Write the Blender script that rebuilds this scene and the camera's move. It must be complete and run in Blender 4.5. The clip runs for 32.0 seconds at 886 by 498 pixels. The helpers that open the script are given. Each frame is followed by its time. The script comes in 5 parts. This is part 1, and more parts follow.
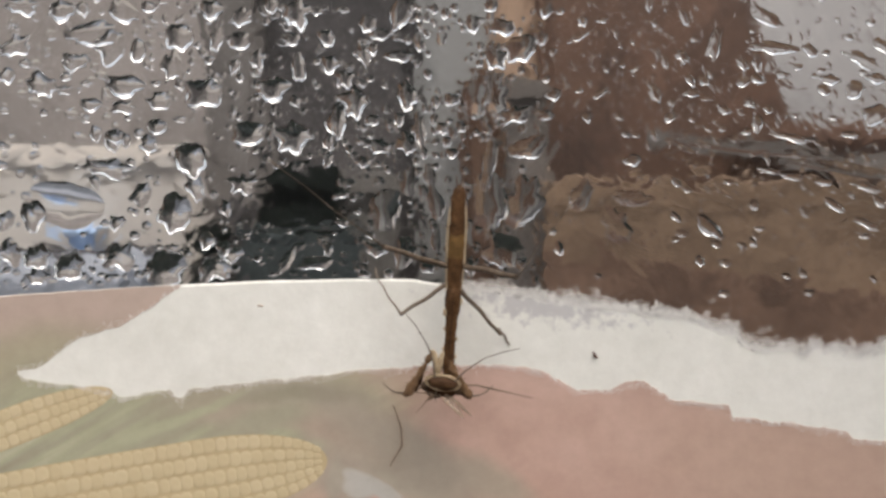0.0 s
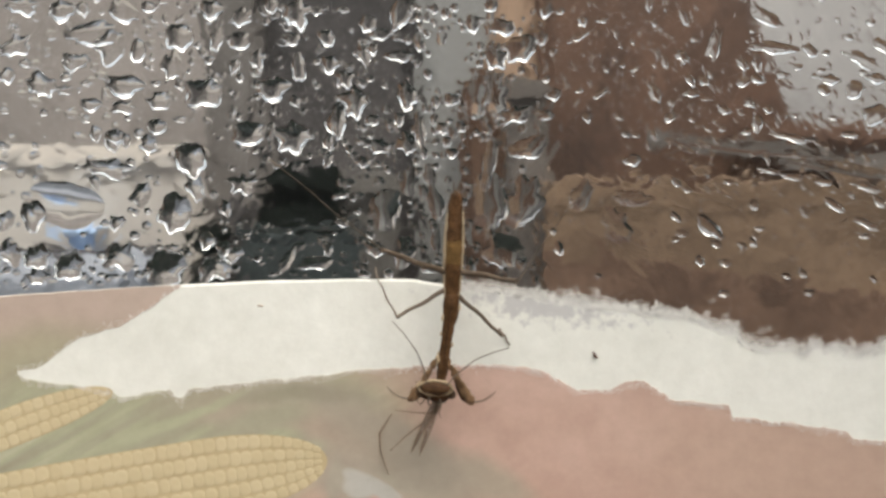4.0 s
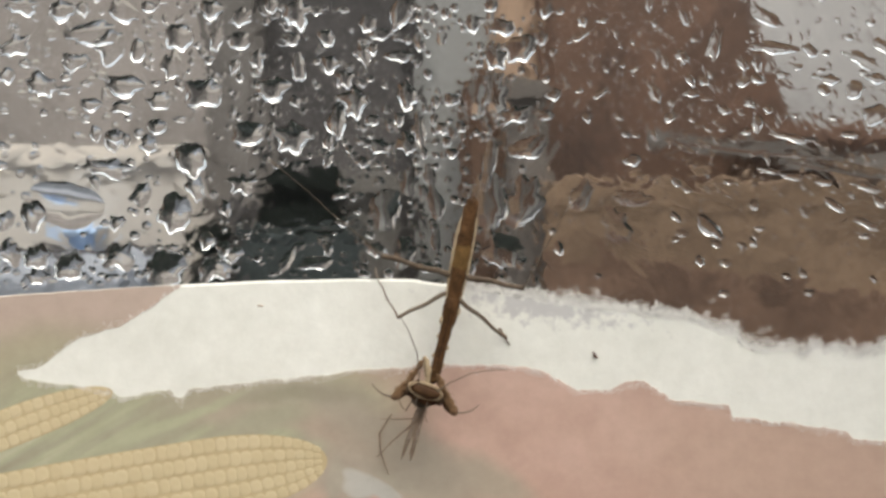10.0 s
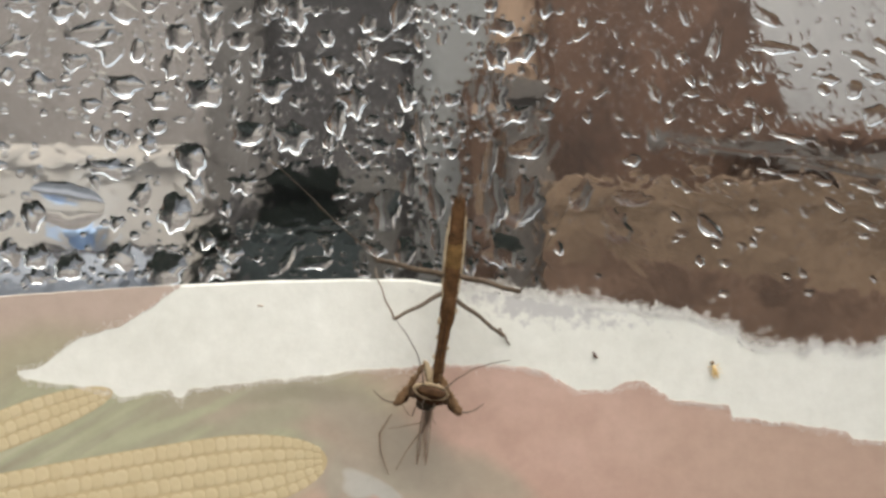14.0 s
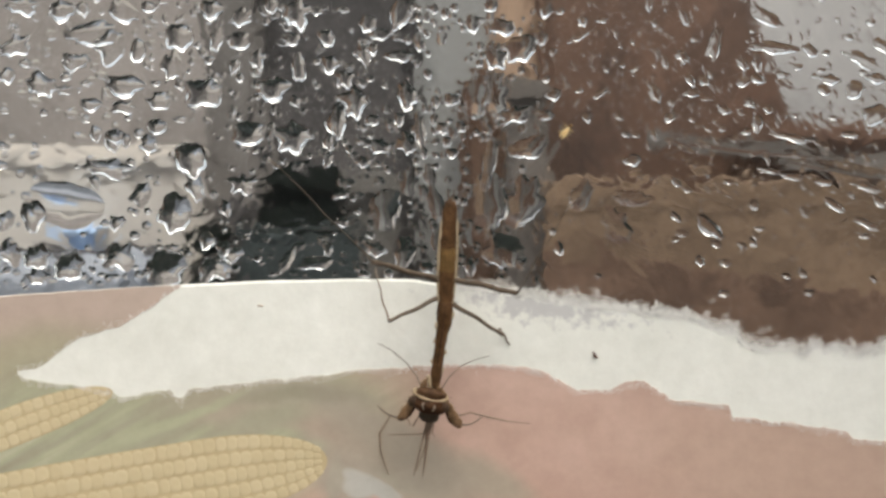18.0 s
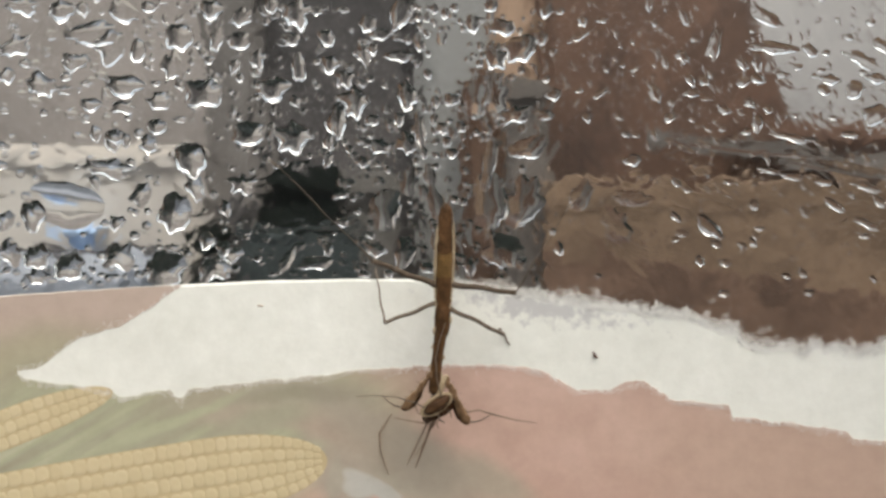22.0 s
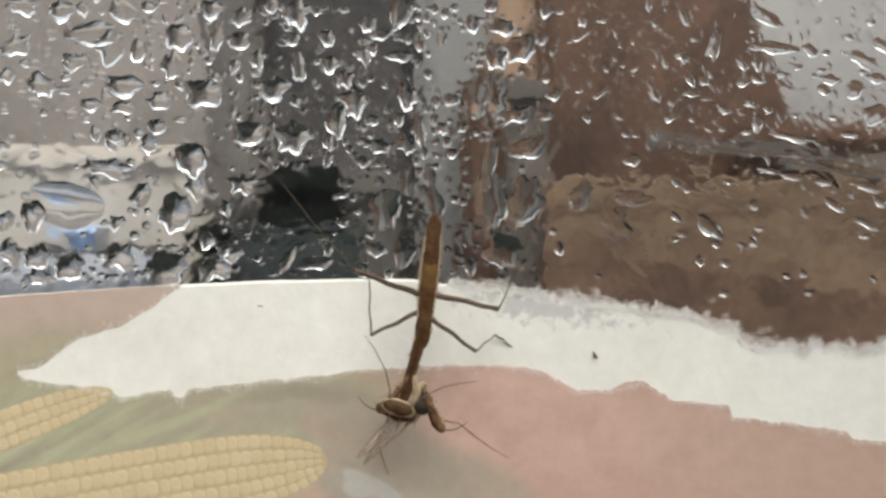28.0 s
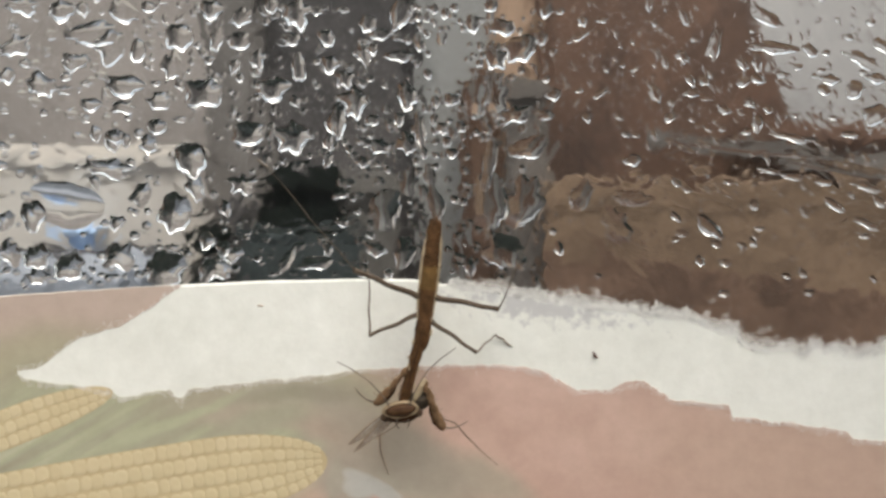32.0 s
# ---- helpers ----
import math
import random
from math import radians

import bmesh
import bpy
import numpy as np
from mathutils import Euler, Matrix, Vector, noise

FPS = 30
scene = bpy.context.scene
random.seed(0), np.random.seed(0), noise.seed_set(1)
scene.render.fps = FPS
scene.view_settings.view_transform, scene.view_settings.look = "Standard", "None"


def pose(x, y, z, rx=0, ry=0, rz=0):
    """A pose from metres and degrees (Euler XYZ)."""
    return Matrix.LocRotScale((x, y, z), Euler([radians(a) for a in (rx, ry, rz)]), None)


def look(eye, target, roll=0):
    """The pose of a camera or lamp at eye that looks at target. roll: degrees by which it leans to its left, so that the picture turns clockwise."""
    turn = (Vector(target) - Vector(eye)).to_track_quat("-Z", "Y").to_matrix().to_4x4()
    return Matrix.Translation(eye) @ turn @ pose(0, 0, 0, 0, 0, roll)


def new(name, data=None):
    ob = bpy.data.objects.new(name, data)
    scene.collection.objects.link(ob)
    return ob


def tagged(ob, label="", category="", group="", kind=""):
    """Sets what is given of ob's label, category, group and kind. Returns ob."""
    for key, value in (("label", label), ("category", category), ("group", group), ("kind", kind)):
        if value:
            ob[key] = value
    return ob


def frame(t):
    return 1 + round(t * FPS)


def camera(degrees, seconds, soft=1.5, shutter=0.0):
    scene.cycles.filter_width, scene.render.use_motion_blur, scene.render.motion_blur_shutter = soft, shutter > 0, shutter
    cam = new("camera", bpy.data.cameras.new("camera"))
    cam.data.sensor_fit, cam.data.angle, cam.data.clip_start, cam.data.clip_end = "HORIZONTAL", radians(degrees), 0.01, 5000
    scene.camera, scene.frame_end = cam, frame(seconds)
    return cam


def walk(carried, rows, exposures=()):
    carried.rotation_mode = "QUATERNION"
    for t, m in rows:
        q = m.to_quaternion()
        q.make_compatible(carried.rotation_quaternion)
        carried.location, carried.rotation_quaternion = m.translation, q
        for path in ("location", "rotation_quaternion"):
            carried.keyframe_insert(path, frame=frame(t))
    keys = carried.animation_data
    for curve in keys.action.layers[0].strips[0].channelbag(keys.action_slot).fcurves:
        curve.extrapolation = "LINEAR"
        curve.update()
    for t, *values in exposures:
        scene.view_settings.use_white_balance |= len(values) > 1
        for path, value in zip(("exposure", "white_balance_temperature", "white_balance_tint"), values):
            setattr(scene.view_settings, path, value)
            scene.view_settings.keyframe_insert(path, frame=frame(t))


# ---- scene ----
# The camera stands still inside the open jar and looks at its far wall.
cam = camera(40, 32.0, soft=2.9)
EYE, AIM = (0, -0.030, 0.0992), (0, 0.075, 0.090)
walk(cam, [(0, look(EYE, AIM)), (32, look(EYE, AIM))],
     exposures=[(0, 0.89, 6450, 10), (0.2, 1.02, 6450, 9), (0.6, 1.12, 6490, 8), (1.5, 1.10, 6490, 7), (3.5, 1.06, 6530, 5.5),
                (7, 1.07, 6520, 5), (14, 1.05, 6480, 5), (32, 1.04, 6430, 5)])

# ---- daylight ----
world = bpy.data.worlds.new("sky")
scene.world = world
world.use_nodes = True
wt = world.node_tree
sky = wt.nodes.new("ShaderNodeTexSky")
sky.sky_type, sky.sun_disc = "NISHITA", False
sky.sun_elevation, sky.sun_rotation = radians(66), radians(160)
sky.air_density, sky.dust_density, sky.ozone_density = 0.6, 6.0, 0.2
veil = wt.nodes.new("ShaderNodeMix")  # thin even cloud over the whole sky
veil.data_type = "RGBA"
veil.inputs["Factor"].default_value = 0.6
veil.inputs["B"].default_value = (3.9, 3.85, 3.75, 1)
wt.links.new(sky.outputs["Color"], veil.inputs["A"])
wt.links.new(veil.outputs["Result"], wt.nodes["Background"].inputs["Color"])
wt.nodes["Background"].inputs["Strength"].default_value = 0.15
sun = new("sun", bpy.data.lights.new("sun", "SUN"))
sun.data.energy, sun.data.angle, sun.data.color = 0.8, radians(55), (1.0, 0.94, 0.87)
sun.matrix_world = look((0.3, -0.85, 2.0), (0, 0, 0))

# ---- sizes of the jar (metres) and places on its wall (millimetres) ----
R, Z0 = 0.075, 0.090


def spot(a, b, d=0.0):
    """The place on the jar's inner wall, a along its arc and b up, d off it."""
    th, r = a / 1000 / R, R - d / 1000
    return Vector((r * math.sin(th), r * math.cos(th), Z0 + b / 1000))


def on_wall(a, b, d=0.0, turn=0.0):
    """A pose there: x along the arc, y up, z off the wall."""
    th = a / 1000 / R
    m = Matrix(((math.cos(th), 0, -math.sin(th)), (-math.sin(th), 0, -math.cos(th)), (0, 1, 0))).to_4x4()
    return Matrix.Translation(spot(a, b, d)) @ m @ pose(0, 0, 0, 0, 0, turn)


def flat(x, y, z=0.0):
    """A place by x to the side, y up and z off the wall's middle, in millimetres."""
    return Vector((x / 1000, R - z / 1000, Z0 + y / 1000))


# ---- materials ----
def material(name):
    m = bpy.data.materials.new(name)
    m.use_nodes = True
    return m, m.node_tree, m.node_tree.nodes["Principled BSDF"]


def node(nt, kind, **inputs):
    n = nt.nodes.new(kind)
    for k, v in inputs.items():
        n.inputs[k].default_value = v
    return n


def ramp(nt, fac, stops):
    n = nt.nodes.new("ShaderNodeValToRGB")
    while len(n.color_ramp.elements) < len(stops):
        n.color_ramp.elements.new(0.5)
    for e, (p, c) in zip(n.color_ramp.elements, stops):
        e.position, e.color = p, (*c, 1)
    nt.links.new(fac, n.inputs["Fac"])
    return n.outputs["Color"]


def rough_stuff(name, c1, c2, scale, rough=0.7, bump=0.15, dist=0.0002, fine=6.0, coord="Object", metal=0.0, sheen=0.5, stretch=(1, 1, 1), span=0.2):
    """A surface with blotches, fine grain and relief."""
    m, nt, b = material(name)
    tc = nt.nodes.new("ShaderNodeTexCoord")
    mp = nt.nodes.new("ShaderNodeMapping")
    mp.inputs["Scale"].default_value = stretch
    nt.links.new(tc.outputs[coord], mp.inputs["Vector"])
    big = node(nt, "ShaderNodeTexNoise", Scale=scale, Detail=3.0)
    small = node(nt, "ShaderNodeTexNoise", Scale=scale * fine, Detail=5.0, Roughness=0.7)
    for n in (big, small):
        nt.links.new(mp.outputs["Vector"], n.inputs["Vector"])
    mix = nt.nodes.new("ShaderNodeMath")
    mix.operation = "MULTIPLY_ADD"
    nt.links.new(small.outputs["Fac"], mix.inputs[0])
    mix.inputs[1].default_value = 0.5
    half = nt.nodes.new("ShaderNodeMath")
    half.operation = "MULTIPLY"
    half.inputs[1].default_value = 0.5
    nt.links.new(big.outputs["Fac"], half.inputs[0])
    nt.links.new(half.outputs[0], mix.inputs[2])
    nt.links.new(ramp(nt, mix.outputs[0], [(0.5 - span, c1), (0.5 + span, c2)]), b.inputs["Base Color"])
    bp = node(nt, "ShaderNodeBump", Strength=bump, Distance=dist)
    nt.links.new(small.outputs["Fac"], bp.inputs["Height"])
    nt.links.new(bp.outputs["Normal"], b.inputs["Normal"])
    b.inputs["Roughness"].default_value, b.inputs["Metallic"].default_value = rough, metal
    b.inputs["Specular IOR Level"].default_value = sheen
    return m


def clear(name, ior, rough, tint=(1, 1, 1), wave=0.0, size=0.003, dist=0.0001, haze=0.0):
    m, nt, b = material(name)
    b.inputs["Base Color"].default_value = (*tint, 1)
    b.inputs["Transmission Weight"].default_value = 1.0 - haze
    b.inputs["IOR"].default_value, b.inputs["Roughness"].default_value = ior, rough
    if wave:
        tc = nt.nodes.new("ShaderNodeTexCoord")
        n = node(nt, "ShaderNodeTexNoise", Scale=1 / size, Detail=2.0, Roughness=0.45, Distortion=0.6)
        nt.links.new(tc.outputs["Object"], n.inputs["Vector"])
        bp = node(nt, "ShaderNodeBump", Strength=wave, Distance=dist)
        nt.links.new(n.outputs["Fac"], bp.inputs["Height"])
        nt.links.new(bp.outputs["Normal"], b.inputs["Normal"])
    return m


PLASTIC = clear("wet_clear_plastic", 1.45, 0.055, (0.97, 0.98, 0.97), 0.36, 0.0042, 0.0003, 0.001)
PLASTIC_PLAIN = clear("clear_plastic", 1.45, 0.04, (0.96, 0.98, 0.97))
WATER = clear("water", 1.33, 0.085)

PAPER = rough_stuff("torn_paper", (0.71, 0.712, 0.655), (0.89, 0.89, 0.838), 75, 0.9, 0.5, 0.0001, 7, sheen=0.2)


def wet_stain(m, a, b_, ra, rb):
    """A grey damp patch soaked into the paper, at the sheet's own millimetres."""
    nt = m.node_tree
    bs = nt.nodes["Principled BSDF"]
    dry = bs.inputs["Base Color"].links[0].from_socket
    uv = nt.nodes.new("ShaderNodeUVMap")
    uv.uv_map = "sheet"
    mp = nt.nodes.new("ShaderNodeMapping")
    mp.vector_type = "TEXTURE"
    mp.inputs["Location"].default_value, mp.inputs["Scale"].default_value = (a / 100, b_ / 100, 0), (ra / 100, rb / 100, 1)
    mp.inputs["Rotation"].default_value = (0, 0, radians(-7))
    nt.links.new(uv.outputs["UV"], mp.inputs["Vector"])
    ln = nt.nodes.new("ShaderNodeVectorMath")
    ln.operation = "LENGTH"
    nt.links.new(mp.outputs[0], ln.inputs[0])
    blot = node(nt, "ShaderNodeTexNoise", Scale=90.0, Detail=5.0, Roughness=0.65)
    nt.links.new(uv.outputs["UV"], blot.inputs["Vector"])
    sm = nt.nodes.new("ShaderNodeMath")
    sm.operation = "SUBTRACT"
    nt.links.new(blot.outputs["Fac"], sm.inputs[0])
    sc = nt.nodes.new("ShaderNodeMath")
    sc.operation = "MULTIPLY"
    sc.inputs[1].default_value = 0.28
    nt.links.new(ln.outputs["Value"], sc.inputs[0])
    nt.links.new(sc.outputs[0], sm.inputs[1])
    mr = nt.nodes.new("ShaderNodeMapRange")
    for k, v in (("From Min", 0.24), ("From Max", 0.40), ("To Min", 0.0), ("To Max", 0.62)):
        mr.inputs[k].default_value = v
    nt.links.new(sm.outputs[0], mr.inputs["Value"])
    mx = nt.nodes.new("ShaderNodeMix")
    mx.data_type = "RGBA"
    mx.inputs["B"].default_value = (0.42, 0.41, 0.43, 1)
    nt.links.new(mr.outputs["Result"], mx.inputs["Factor"])
    nt.links.new(dry, mx.inputs["A"])
    nt.links.new(mx.outputs["Result"], bs.inputs["Base Color"])


wet_stain(PAPER, 8.63, -5.06, 9.0, 1.6)
FIBRE = rough_stuff("paper_fibre", (0.74, 0.73, 0.70), (0.86, 0.85, 0.82), 180, 0.9, 0.0, 0.0001, 9, sheen=0.1)
BROWN = rough_stuff("brown_chitin", (0.012, 0.0054, 0.0022), (0.135, 0.068, 0.027), 1500, 0.6, 0.6, 0.00005, 5, sheen=0.15)
FORELEG = rough_stuff("tan_chitin", (0.035, 0.018, 0.008), (0.25, 0.152, 0.082), 1500, 0.7, 0.6, 0.00005, 5, sheen=0.15)
DARK_BROWN = rough_stuff("dark_brown_chitin", (0.012, 0.005, 0.0022), (0.085, 0.038, 0.016), 1500, 0.75, 0.6, 0.00005, 5, sheen=0.15)
AMBER = rough_stuff("amber_chitin", (0.05, 0.029, 0.010), (0.21, 0.122, 0.043), 1000, 0.55, 0.6, 0.00005, 5, sheen=0.15)
PALE = rough_stuff("pale_chitin", (0.25, 0.18, 0.10), (0.52, 0.42, 0.28), 1500, 0.55, 0.2, 0.00005, 4)
CROWN = rough_stuff("crown_chitin", (0.03, 0.014, 0.006), (0.105, 0.054, 0.025), 1500, 0.6, 0.5, 0.00005, 5, sheen=0.15)
RIM = rough_stuff("rim_chitin", (0.18, 0.125, 0.072), (0.46, 0.36, 0.235), 1800, 0.6, 0.2, 0.00005, 4, sheen=0.2)
LEG = rough_stuff("leg_chitin", (0.07, 0.05, 0.035), (0.18, 0.134, 0.094), 1500, 0.5, 0.2, 0.00003, 4)
EYE_DARK = rough_stuff("eye_chitin", (0.02, 0.010, 0.004), (0.085, 0.043, 0.018), 2500, 0.8, 0.1, 0.00002, 4)
HIND_SHIN = rough_stuff("hind_shin_chitin", (0.032, 0.025, 0.018), (0.09, 0.07, 0.052), 1500, 0.7, 0.2, 0.00003, 4, sheen=0.1)
HIND_LEG = rough_stuff("hind_leg_chitin", (0.05, 0.036, 0.025), (0.135, 0.10, 0.07), 1500, 0.6, 0.2, 0.00003, 4, sheen=0.2)
GNAT_DARK = rough_stuff("dark_gnat_chitin", (0.010, 0.007, 0.004), (0.075, 0.052, 0.03), 2000, 0.85, 0.4, 0.00004, 4)
GNAT = rough_stuff("gnat_chitin", (0.09, 0.058, 0.037), (0.25, 0.172, 0.115), 2000, 0.5, 0.2, 0.00003, 4)
STRAW = rough_stuff("straw_chitin", (0.60, 0.42, 0.17), (0.76, 0.58, 0.30), 2500, 0.5, 0.2, 0.00003, 4)
SEED = rough_stuff("dark_crumb", (0.045, 0.02, 0.012), (0.15, 0.06, 0.035), 2500, 0.8, 0.5, 0.00003, 4)


def tissue_material():
    m, nt, b = material("sodden_tissue")
    b.inputs["Base Color"].default_value = (0.62, 0.58, 0.53, 1)
    b.inputs["Roughness"].default_value = 0.7
    tc = nt.nodes.new("ShaderNodeTexCoord")
    n = node(nt, "ShaderNodeTexNoise", Scale=1300.0, Detail=3.0)
    nt.links.new(tc.outputs["Object"], n.inputs["Vector"])
    nt.links.new(ramp(nt, n.outputs["Fac"], [(0.3, (0.05,) * 3), (0.7, (0.42,) * 3)]), b.inputs["Alpha"])
    return m


TISSUE = tissue_material()


def wing_material():
    m, nt, b = material("clear_wing")
    b.inputs["Base Color"].default_value = (0.66, 0.57, 0.47, 1)
    b.inputs["Roughness"].default_value = 0.65
    b.inputs["Specular IOR Level"].default_value = 0.2
    tc = nt.nodes.new("ShaderNodeTexCoord")
    n = node(nt, "ShaderNodeTexNoise", Scale=1500.0, Detail=3.0)
    nt.links.new(tc.outputs["Object"], n.inputs["Vector"])
    nt.links.new(ramp(nt, n.outputs["Fac"], [(0.35, (0.12,) * 3), (0.65, (0.42,) * 3)]), b.inputs["Alpha"])
    return m


WING = wing_material()


# ---- mesh helpers ----
def mesh_of(name, verts, faces, mat, smooth=True):
    me = bpy.data.meshes.new(name)
    me.from_pydata([tuple(v) for v in verts], [], faces)
    me.materials.append(mat)
    if smooth:
        me.polygons.foreach_set("use_smooth", [True] * len(me.polygons))
    me.update()
    return me


def part(name, me, parent, label="", kind=""):
    ob = new(name, me)
    ob.parent = parent
    return tagged(ob, label=label, kind=kind)


def thing(name, label, category, group="", kind="", data=None):
    return tagged(new(name, data), label, category, group, kind)


def loft(path, radii, seg=10, squash=1.0):
    """A closed tube through the places of path (millimetres), squash times as deep as wide."""
    path = [Vector(p) for p in path]
    verts, faces = [], []
    for i, p in enumerate(path):
        t = (path[min(i + 1, len(path) - 1)] - path[max(i - 1, 0)]).normalized()
        side = t.cross(Vector((0, 0, 1)))
        side = side.normalized() if side.length > 0.05 else Vector((1, 0, 0))
        up = side.cross(t)
        for k in range(seg):
            an = 2 * math.pi * k / seg
            verts.append((p + (side * math.cos(an) + up * math.sin(an) * squash) * radii[i]) / 1000)
    for i in range(len(path) - 1):
        for k in range(seg):
            a, b = i * seg + k, i * seg + (k + 1) % seg
            faces.append((a, b, b + seg, a + seg))
    faces.append(tuple(range(seg))[::-1])
    faces.append(tuple(range((len(path) - 1) * seg, len(path) * seg)))
    return verts, faces


def tube(name, path, radii, mat, seg=10, squash=1.0):
    if not hasattr(radii, "__len__"):
        radii = [radii] * len(path)
    me = mesh_of(name, *loft(path, radii, seg, squash), mat)
    me.set_sharp_from_angle(angle=radians(58))
    return me


def lumpy(name, path, radii, mat, seg=16, squash=1.0, amount=0.05, size=0.35):
    """A tube with a fine uneven surface."""
    pts, rad = [], []
    for (p, r), (q, r1) in zip(zip(path, radii), list(zip(path, radii))[1:]):
        n = max(1, int((Vector(q) - Vector(p)).length / 0.16))
        for i in range(n):
            pts.append(tuple(Vector(p).lerp(Vector(q), i / n)))
            rad.append(r + (r1 - r) * i / n)
    me = tube(name, pts + [path[-1]], rad + [radii[-1]], mat, seg, squash)
    for v in me.vertices:
        v.co += noise.noise_vector(v.co * 1000 / size) * amount / 1000
    return me


def curve_through(p, q, sag, n=9):
    """Places from p to q on a bow that stands off by the vector sag."""
    p, q, s = Vector(p), Vector(q), Vector(sag)
    return [p.lerp(q, i / (n - 1)) + s * 4 * (i / (n - 1)) * (1 - i / (n - 1)) for i in range(n)]


def blob(name, rx, ry, rz, mat, rough=0.0, seg=18, rings=11, centre=(0, 0, 0)):
    verts, faces = [], []
    for i in range(rings + 1):
        ph = math.pi * i / rings
        for k in range(seg):
            an = 2 * math.pi * k / seg
            v = Vector((math.sin(ph) * math.cos(an), math.sin(ph) * math.sin(an), math.cos(ph)))
            g = 1 + rough * noise.noise(v * 2.1 + Vector((rx, ry, rz)) * 7)
            verts.append(((v.x * rx * g + centre[0]) / 1000, (v.y * ry * g + centre[1]) / 1000, (v.z * rz * g + centre[2]) / 1000))
    for i in range(rings):
        for k in range(seg):
            a, b = i * seg + k, i * seg + (k + 1) % seg
            faces.append((a, a + seg, b + seg, b))
    return mesh_of(name, verts, faces, mat)


def box(name, x0, x1, y0, y1, z0, z1, mat, bevel=0.002):
    bm = bmesh.new()
    bmesh.ops.create_cube(bm, size=1)
    bmesh.ops.scale(bm, vec=(x1 - x0, y1 - y0, z1 - z0), verts=bm.verts)
    bmesh.ops.translate(bm, vec=((x0 + x1) / 2, (y0 + y1) / 2, (z0 + z1) / 2), verts=bm.verts)
    if bevel:
        bmesh.ops.bevel(bm, geom=bm.edges[:], offset=bevel, segments=2, affect="EDGES")
    me = bpy.data.meshes.new(name)
    bm.to_mesh(me)
    bm.free()
    me.materials.append(mat)
    return me


# ---- the surroundings: a table on a terrace, seen blurred through the wet plastic ----
PLASTER = rough_stuff("warm_grey_plaster", (0.20, 0.178, 0.164), (0.41, 0.364, 0.338), 14, 0.9, 0.3, 0.001, span=0.16)
FLOOR = rough_stuff("grey_concrete", (0.16, 0.155, 0.15), (0.26, 0.25, 0.24), 4, 0.9, 0.3, 0.001)
WOOD = rough_stuff("brown_wood", (0.047, 0.025, 0.0155), (0.17, 0.0925, 0.058), 10, 0.6, 0.2, 0.0004, 5, stretch=(4, 4, 1.6), span=0.13)
CARD = rough_stuff("brown_cardboard", (0.098, 0.063, 0.040), (0.252, 0.170, 0.110), 26, 0.9, 0.1, 0.0003, stretch=(1, 1, 2.5), span=0.12)
CARD_DARK = rough_stuff("dark_cardboard", (0.054, 0.030, 0.019), (0.144, 0.084, 0.055), 14, 0.9, 0.1, 0.0003, stretch=(1, 1, 3))
CARD_FRONT = rough_stuff("darker_cardboard", (0.08, 0.047, 0.031), (0.215, 0.133, 0.09), 26, 0.9, 0.1, 0.0003, stretch=(1, 1, 1.6), span=0.12)
# The dark tin's soft reflections are painted in as wide tone blotches.
SLATE = rough_stuff("dark_grey_paint", (0.0125, 0.011, 0.011), (0.109, 0.097, 0.093), 22, 0.6, 0.1, 0.0003, span=0.14)
BLACK = rough_stuff("black_rubber", (0.006, 0.008, 0.007), (0.016, 0.019, 0.017), 20, 0.9, 0.1, 0.0003, sheen=0.0)
GREY = rough_stuff("grey_metal", (0.213, 0.209, 0.20), (0.335, 0.328, 0.315), 14, 0.5, 0.1, 0.0003)
MID_GREY = rough_stuff("medium_grey_paint", (0.064, 0.057, 0.052), (0.20, 0.18, 0.164), 16, 0.6, 0.1, 0.0003)
PALE_GREY = rough_stuff("pale_grey_metal", (0.17, 0.185, 0.215), (0.28, 0.298, 0.335), 14, 0.5, 0.1, 0.0003)
WHITE_GREY = rough_stuff("pale_grey_paint", (0.31, 0.295, 0.288), (0.52, 0.497, 0.482), 14, 0.6, 0.1, 0.0003)
TEAL = rough_stuff("dark_teal_plastic", (0.020, 0.026, 0.026), (0.05, 0.06, 0.06), 20, 0.6, 0.1, 0.0003, sheen=0.3)
STONE = rough_stuff("grey_stoneware", (0.058, 0.053, 0.047), (0.17, 0.155, 0.14), 20, 0.7, 0.1, 0.0003)
PALE_BLUE = rough_stuff("pale_blue_tint", (0.42, 0.56, 0.78), (0.52, 0.66, 0.86), 14, 0.4, 0.1, 0.0003)
UMBER = rough_stuff("umber_paint", (0.085, 0.072, 0.062), (0.19, 0.165, 0.146), 14, 0.6, 0.1, 0.0003)
TAN = rough_stuff("tan_wood", (0.37, 0.245, 0.165), (0.50, 0.345, 0.235), 14, 0.6, 0.1, 0.0003)
TABLE = rough_stuff("dark_stained_wood", (0.007, 0.005, 0.004), (0.020, 0.014, 0.011), 8, 0.95, 0.2, 0.0004, 5, sheen=0.0, stretch=(0.6, 6, 6))
WHITE = rough_stuff("white_paint", (0.50, 0.455, 0.41), (0.64, 0.595, 0.54), 10, 0.6, 0.1, 0.0003)

DIM = rough_stuff("unseen_wall_dark", (0.02, 0.019, 0.018), (0.045, 0.042, 0.04), 9, 0.9, 0.3, 0.001)
ground = thing("ground", "grey concrete floor of the terrace", "floor", kind="structure",
               data=box("ground", -60, 60, -60, 60, -0.95, -0.75, FLOOR, 0))
wall_back = thing("wall_back", "warm grey plastered house wall behind the table", "wall", kind="structure",
                  data=box("wall_back", -3, 3, 0.92, 1.12, -0.752, 0.40, PLASTER, 0.01))

